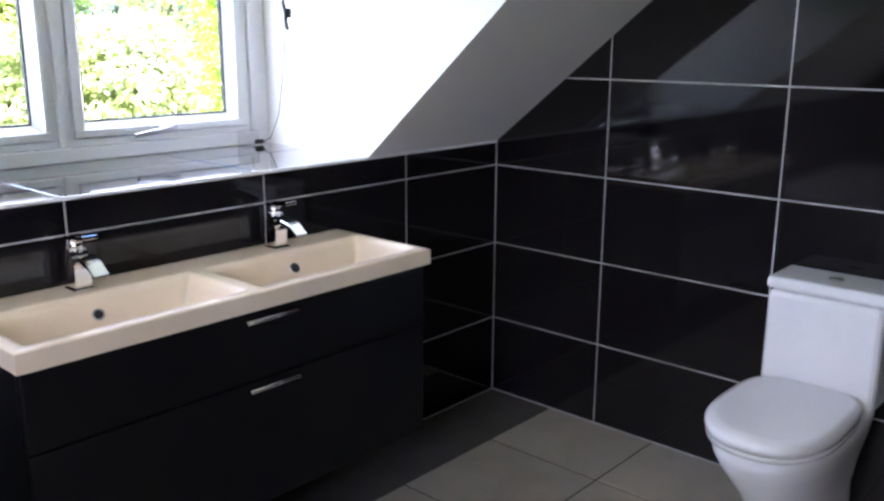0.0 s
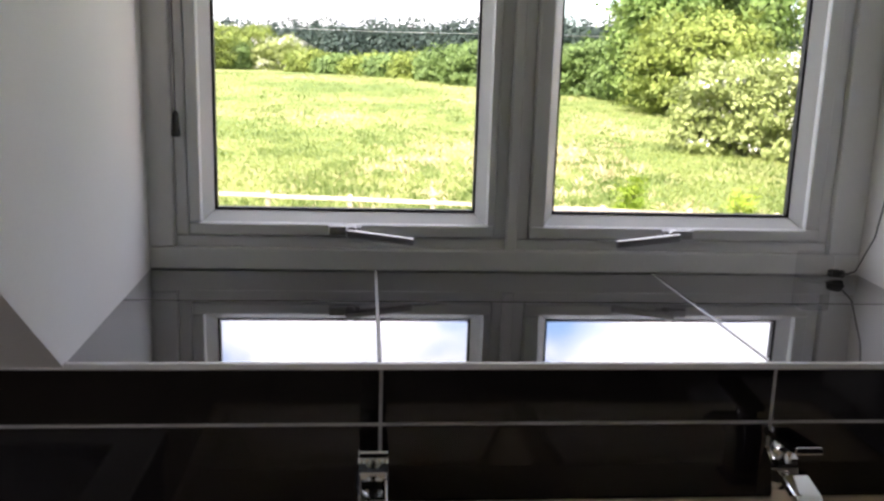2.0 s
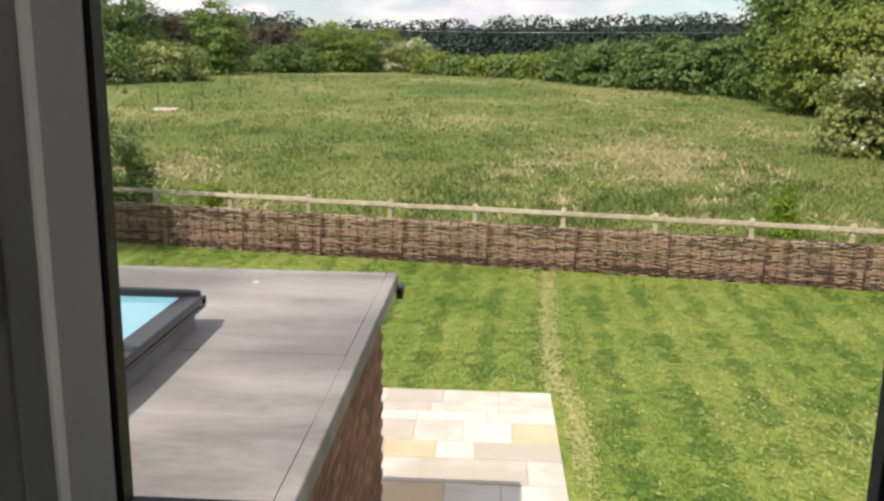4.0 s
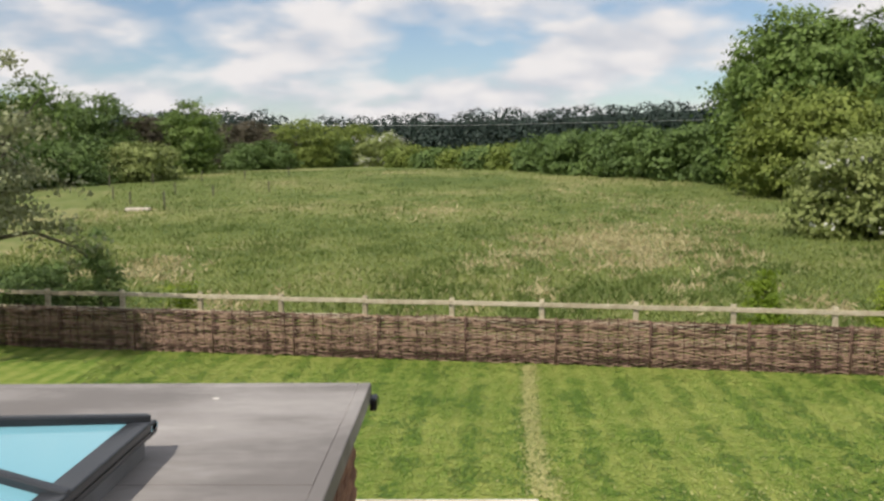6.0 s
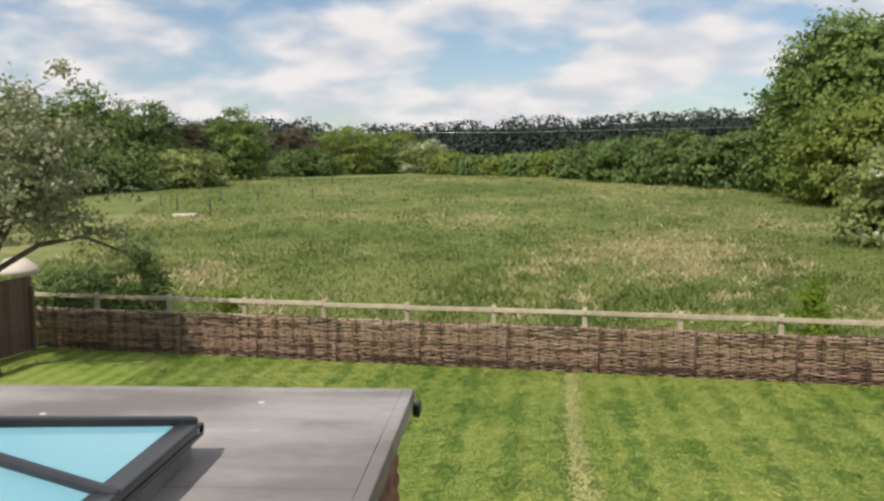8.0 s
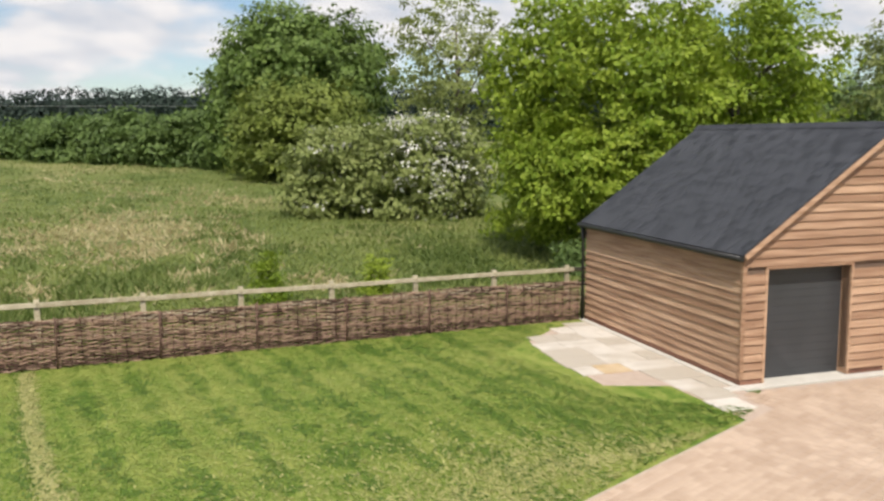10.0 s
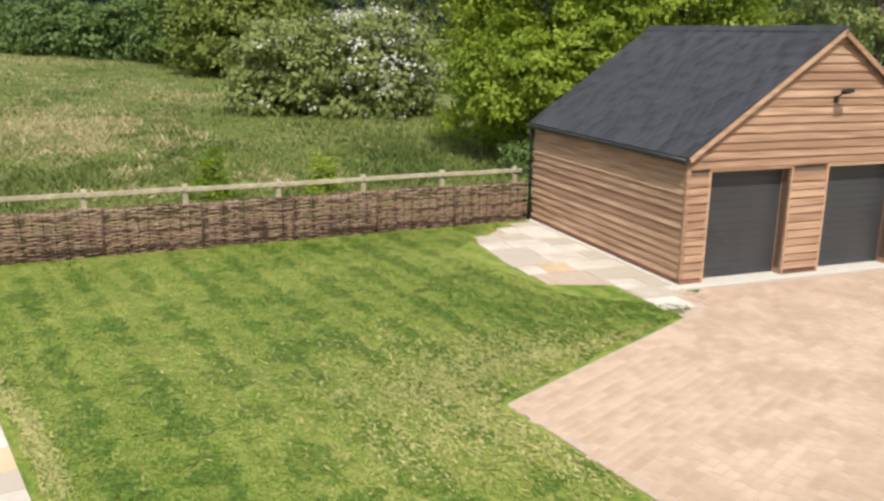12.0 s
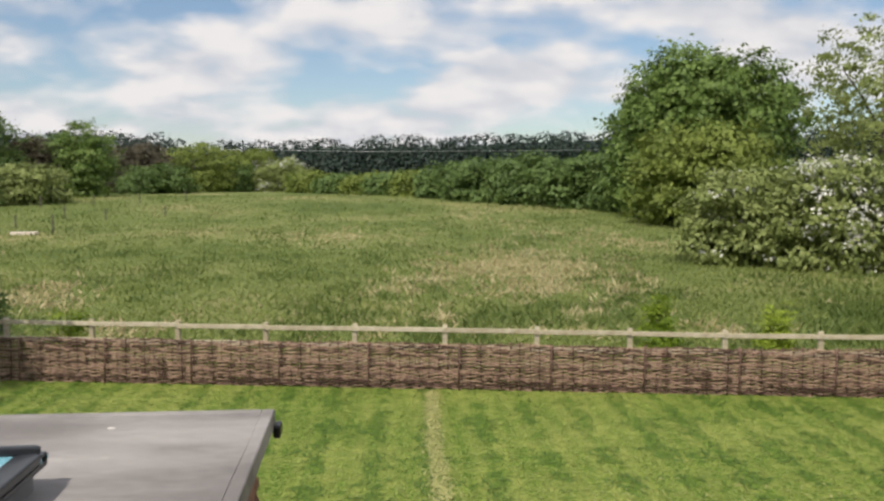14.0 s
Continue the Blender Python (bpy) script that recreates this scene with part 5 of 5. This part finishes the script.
lush = np.array([noise.noise((a * 0.25, b * 0.16, 9.1)) + 0.6 * noise.noise((a * 0.9, b * 0.6, 3.3)) for a, b in zip(x, y)]) > 0.08
blades("meadow_grass", "long green meadow grass", pts[g & ~lush], 0.22, 0.035, GRASS_BLADE, 1, 0.9)
blades("lush_meadow_grass", "dark green tufts of meadow grass", pts[g & lush], 0.26, 0.04, GRASS_LUSH, 4, 0.7)
blades("dry_meadow_grass", "patches of straw-coloured dry grass", pts[dry], 0.34, 0.045, STRAW, 2, 1.8)
x, y = rng.uniform(-12, 14, 9000), None
y = 20.75 + (x + 11.5) * -0.1617 + rng.uniform(0.12, 1.6, 9000)
blades("fence_grass", "long grass along the rail fence", np.stack([x, y, np.full(9000, G)], 1), 0.55, 0.014, GRASS_BLADE, 3, 0.25)



def on_lawn(x, y):
    return (y < 20.7 + (x + 11.5) * -0.1617) & ~((x < 0.95) & (y < 11.45)) & (y > np.where(x > 6, 8.4 + (x - 6.1) * 0.26, 0)) & ~((x > 9.9) & (y < 15.6 + (x - 10.9) * 0.6) & (y > 11.3 - (x - 10.0) * 1.2)) & (x < 12.3)


n = 170000
x, y = rng.uniform(-8, 13.2, n), 6.0 + 14.8 * rng.random(n) ** 1.25
ok = on_lawn(x, y)
x, y = x[ok], y[ok]
tuft = np.array([noise.noise((a * 0.9, b * 1.6, 2.2)) + 0.5 * noise.noise((a * 3.1, b * 4.3, 7.1)) for a, b in zip(x, y)])
dark = 0.7 * tuft + 0.3 * np.sin((x - 0.05 * y) * 2 * math.pi / 0.94) + 0.45 * np.exp(-((x - 9.0) / 1.6) ** 2 - ((y - 11.0) / 1.3) ** 2) > 0.1
LAWN_BLADE = leafy("lawn_grass", (0.17, 0.24, 0.04), (0.3, 0.35, 0.085), 0.1)
DRY_LAWN = leafy("dry_lawn_grass", (0.32, 0.33, 0.11), (0.5, 0.46, 0.2), 0.1)
LAWN_DEEP = leafy("deep_lawn_grass", (0.07, 0.14, 0.018), (0.14, 0.21, 0.035), 0.1)
pts = np.stack([x, y, np.full(len(x), G + 0.02)], 1)
lying("lawn_grass", "short mown lawn grass", pts[~dark], 0.09, 0.011, LAWN_BLADE, 6)
lying("deep_lawn_grass", "tufts of deeper green lawn grass", pts[dark], 0.1, 0.012, LAWN_DEEP, 7)
# straw-coloured wear: by the drive's edge, by the patio, and along the worn line
xs_, ys_ = [], []
for cx, cy, rx, ry, n in ((6.9, 9.6, 1.0, 0.6, 2200), (5.5, 9.3, 0.7, 0.5, 1200), (5.9, 7.2, 0.25, 0.9, 700), (5.2, 8.0, 0.7, 0.6, 1300), (8.6, 9.35, 1.3, 0.12, 700), (1.12, 10.2, 0.08, 0.9, 900), (4.6, 10.6, 1.4, 1.0, 900)):
    xs_.append(rng.normal(cx, rx, n))
    ys_.append(rng.normal(cy, ry, n))
wy = rng.uniform(11.4, 18.5, 3000)
xs_.append(worn_x(wy) + rng.normal(0, 0.08, 3000))
ys_.append(wy)
x, y = np.concatenate(xs_), np.concatenate(ys_)
ok = on_lawn(x, y)
lying("dry_lawn_grass", "dry straw-coloured wear in the lawn", np.stack([x[ok], y[ok], np.full(ok.sum(), G + 0.022)], 1), 0.1, 0.012, DRY_LAWN, 9)

# ---- tiles of the room ----
JT = 0.005


def tile_at(parent, me, mat, m):
    return place("tile", me, mat, parent, at=m)


MESHES = {}


def tile_mesh(w, h, t=0.012):
    k = (round(w, 3), round(h, 3))
    if k not in MESHES:
        MESHES[k] = box_mesh("tile", w - JT, t, h - JT, 0.0012)
    return MESHES[k]


def runs(a, b, joints):
    cuts = [a] + [j for j in joints if a + 0.02 < j < b - 0.02] + [b]
    return list(zip(cuts, cuts[1:]))


rows = runs(0, SILL - 0.004, [0.3, 0.6, 0.9])
for x0, x1 in runs(XL, XR, [-1.78, -1.18, -0.58, 0.022, 0.602, 1.185]):
    for z0, z1 in rows:
        tile_at(wall_window, tile_mesh(x1 - x0, z1 - z0), TILE, pose((x0 + x1) / 2, 0.006, (z0 + z1) / 2))
for y0, y1 in runs(YB, 0, [-3.47, -2.87, -2.27, -1.67, -1.068, -0.474]):
    for z0, z1 in runs(0, CEIL, [0.3, 0.6, 0.9, 1.23, 1.53, 1.83, 2.13]):
        tile_at(wall_right, tile_mesh(y1 - y0, z1 - z0), TILE, pose(XR + 0.006, (y0 + y1) / 2, (z0 + z1) / 2, 0, 0, 90))
for x0, x1 in runs(REV_L - 0.03, REV_R + 0.06, [0.02, 0.598]):
    for y0, y1 in runs(0, Y_FRAME + 0.02, [0.332]):
        tile_at(sill, tile_mesh(x1 - x0, y1 - y0), SILL_TILE, pose((x0 + x1) / 2, (y0 + y1) / 2, SILL - 0.006, 90))
for i in range(-7, 4):
    for j in range(-8, 1):
        x0, x1 = max(XL, 1.31 + (i - 1) * 0.43), min(XR, 1.31 + i * 0.43)
        y0, y1 = max(YB, -0.28 + (j - 1) * 0.43), min(0, -0.28 + j * 0.43)
        if x1 - x0 > 0.02 and y1 - y0 > 0.02:
            tile_at(floor, tile_mesh(x1 - x0 - 0.004, y1 - y0 - 0.004), FLOOR_TILE, pose((x0 + x1) / 2, (y0 + y1) / 2, -0.006, 90))

# ---- sandstone flags ----
BUFF_STONE = material("buff_sandstone", (0.5, 0.36, 0.2), (0.64, 0.5, 0.33), 0.85, scale=2.5, fine=40, bump=0.2, objrand=0.6)


def flag(parent, x0, x1, y0, y1, m=None, z=G + 0.035):
    bm = boxed(x0 + 0.007, x1 - 0.007, y0 + 0.007, y1 - 0.007, z - 0.05, z + random.uniform(-0.002, 0.003), 0, m)
    part("flagstone", bm, BUFF_STONE if random.random() < 0.13 else SANDSTONE, parent)


patio = tagged(part("patio", prism(bmesh.new(), [(-3.0, 0.66), (0.72, 0.66), (0.80, 8.3), (0.86, 11.36), (-3.0, 11.36)], "z", G - 0.03, G + 0.028), SAND), "pale sandstone patio of mixed flags", "patio", kind="structure")
rnd = random.Random(4)
y = 11.36
while y > 1.5:
    d = rnd.choice((0.3, 0.45, 0.6, 0.6))
    x = -2.4
    lim = 0.86 if y > 8.3 else 0.78
    while x < lim - 0.05:
        w = rnd.choice((0.45, 0.6, 0.6, 0.75, 0.9))
        x2 = lim if lim - (x + w) < 0.3 else x + w
        if d > 0.5 and w < 0.6 and rnd.random() < 0.4:
            flag(patio, x, x2, y - d / 2, y)
            flag(patio, x, x2, y - d, y - d / 2)
        else:
            flag(patio, x, x2, y - d, y)
        x = x2
    y -= d
apron = tagged(part("garage_apron", prism(bmesh.new(), [(12.2, 16.25), (10.9, 15.5), (10.05, 12.1), (11.05, 11.45), (10.7, 9.45), (11.6, 9.6), (12.1, 11), (13.3, 16.4)], "z", G - 0.03, G + 0.026), SAND), "sandstone flags beside the garage", "paving", kind="structure")
for a, b, u0, u1 in ((5.35, 5.75, -0.75, -0.13), (4.75, 5.35, -1.25, -0.13), (4.1, 4.75, -2.1, -0.13), (3.5, 4.1, -2.25, -0.13), (2.8, 3.5, -2.3, -0.13), (2.1, 2.8, -2.35, -0.13), (1.5, 2.1, -2.3, -0.13), (0.75, 1.5, -1.15, -0.13), (0.1, 0.75, -1.1, -0.13), (-0.5, 0.1, -1.05, -0.35), (-1.15, -0.5, -1.1, -0.45)):
    u = u0
    while u < u1 - 0.03:
        w = rnd.choice((0.45, 0.6, 0.6, 0.9))
        u2 = u1 if u1 - (u + w) < 0.3 else u + w
        flag(apron, u, u2, a, b, gar_m, 0.035)
        u = u2

# ---- block-paved drive ----
drive = tagged(part("driveway", prism(bmesh.new(), [(5.98, 0.66), (5.98, 5.62), (6.16, 8.32), (10.66, 9.45), (11.6, 9.62), (12.2, 10.45), (22, 8.2), (22, 0.66)], "z", G - 0.04, G + 0.031), SAND), "pinkish grey block-paved driveway", "driveway", kind="structure")


def in_drive(x, y):
    if x < 6.05 + max(0, (y - 5.62)) * 0.06 or y < 1.0 or x > 20:
        return False
    edge = 8.32 + (x - 6.16) * 0.251 if x < 11.6 else 10.55 - (x - 11.6) * 0.235
    return y < edge - 0.07


near, far = [], bmesh.new()
ca, sa = math.cos(radians(14)), math.sin(radians(14))
for i in range(-10, 110):
    v = i * 0.142
    u = -2 + rnd.uniform(0, 0.2)
    while u < 24:
        w = rnd.choice((0.142, 0.21, 0.21, 0.28))
        x, y = 4 + (u + w / 2) * ca - v * sa, -2 + (u + w / 2) * sa + v * ca
        if in_drive(x, y):
            if 6.0 < x < 9.3 and 6.4 < y < 9.4 and len(near) < 300:
                near.append((x, y, w))
            else:
                t = Matrix.Translation((x, y, G + 0.012)) @ Matrix.Rotation(radians(14), 4, "Z") @ Matrix.Diagonal((w - 0.008, 0.134, 0.045 + rnd.uniform(0, 0.004), 1))
                c8 = [far.verts.new(t @ Vector(p)) for p in ((-.5, -.5, -.5), (.5, -.5, -.5), (.5, .5, -.5), (-.5, .5, -.5), (-.47, -.46, .5), (.47, -.46, .5), (.47, .46, .5), (-.47, .46, .5))]
                for f in ((4, 5, 6, 7), (0, 1, 5, 4), (1, 2, 6, 5), (2, 3, 7, 6), (3, 0, 4, 7)):
                    far.faces.new([c8[k] for k in f])
        u += w
tagged(part("paving_blocks", far, PAVIOR, drive), kind="stuff")
pm = {w: box_mesh("paving_block", w - 0.008, 0.134, 0.045, 0.003) for w in (0.142, 0.21, 0.28)}
PAVIOR_ONE = material("pink_grey_paving_block", (0.44, 0.32, 0.23), (0.6, 0.46, 0.35), 0.88, scale=1.2, fine=50, bump=0.25, objrand=0.4)
for x, y, w in near:
    place("paving_block", pm[w], PAVIOR_ONE, drive, at=pose(x, y, G + 0.0125, 0, 0, 14))

# ---- bricks of the extension's side ----
bme = box_mesh("brick", 0.215, 0.03, 0.065, 0.003)
wall_ob = [o for o in ext.children if o.name.startswith("wall")][0]
far = bmesh.new()
count = 0
r = 0
while RZ - 0.2 - r * 0.075 > G + 0.05:
    zz = RZ - 0.21 - r * 0.075
    for k in range(28):
        yy = RY - 0.24 - k * 0.225 - (0.112 if r % 2 else 0)
        if yy < 0.75:
            continue
        if k < 16 and r < 19 and count < 300:
            count += 1
            place("brick", bme, BRICK, wall_ob, at=pose(RX - 0.125 + rnd.uniform(0, 0.004), yy, zz, 0, 0, 90))
        else:
            box(far, RX - 0.14, RX - 0.11, yy - 0.107, yy + 0.107, zz - 0.032, zz + 0.032)
    r += 1
tagged(part("brickwork", far, BRICK, wall_ob), kind="stuff")
far = bmesh.new()
for r in range(34):
    for k in range(18):
        xx = RX - 0.26 - k * 0.225 - (0.112 if r % 2 else 0)
        box(far, xx - 0.107, xx + 0.107, RY - 0.14, RY - 0.11, RZ - 0.242 - r * 0.075, RZ - 0.178 - r * 0.075)
tagged(part("brickwork", far, BRICK, wall_ob), kind="stuff")

# ---- slates of the garage roof ----
sl = box_mesh("slate", 0.42, 0.245, 0.008)
far = bmesh.new()
n_rows = int(slope_len / 0.21)
for r in range(n_rows):
    for k in range(26):
        yy = -OVY + 0.125 + k * 0.25 - (0.125 if r % 2 else 0)
        if yy > GD + OVY - 0.1 or yy < -OVY + 0.02:
            continue
        m = roof_m @ Matrix.Translation((-slope_len + 0.19 + r * 0.21, yy, 0.004 + rnd.uniform(0, 0.003))) @ Matrix.Rotation(radians(-1.2), 4, "Y")
        if r < 12 and k < 25:
            place("slate", sl, SLATE, roof_left, at=m)
        else:
            box(far, -0.21, 0.21, -0.1225, 0.1225, -0.004, 0.004, 0, m)
tagged(part("slates", far, SLATE, roof_left), kind="stuff")
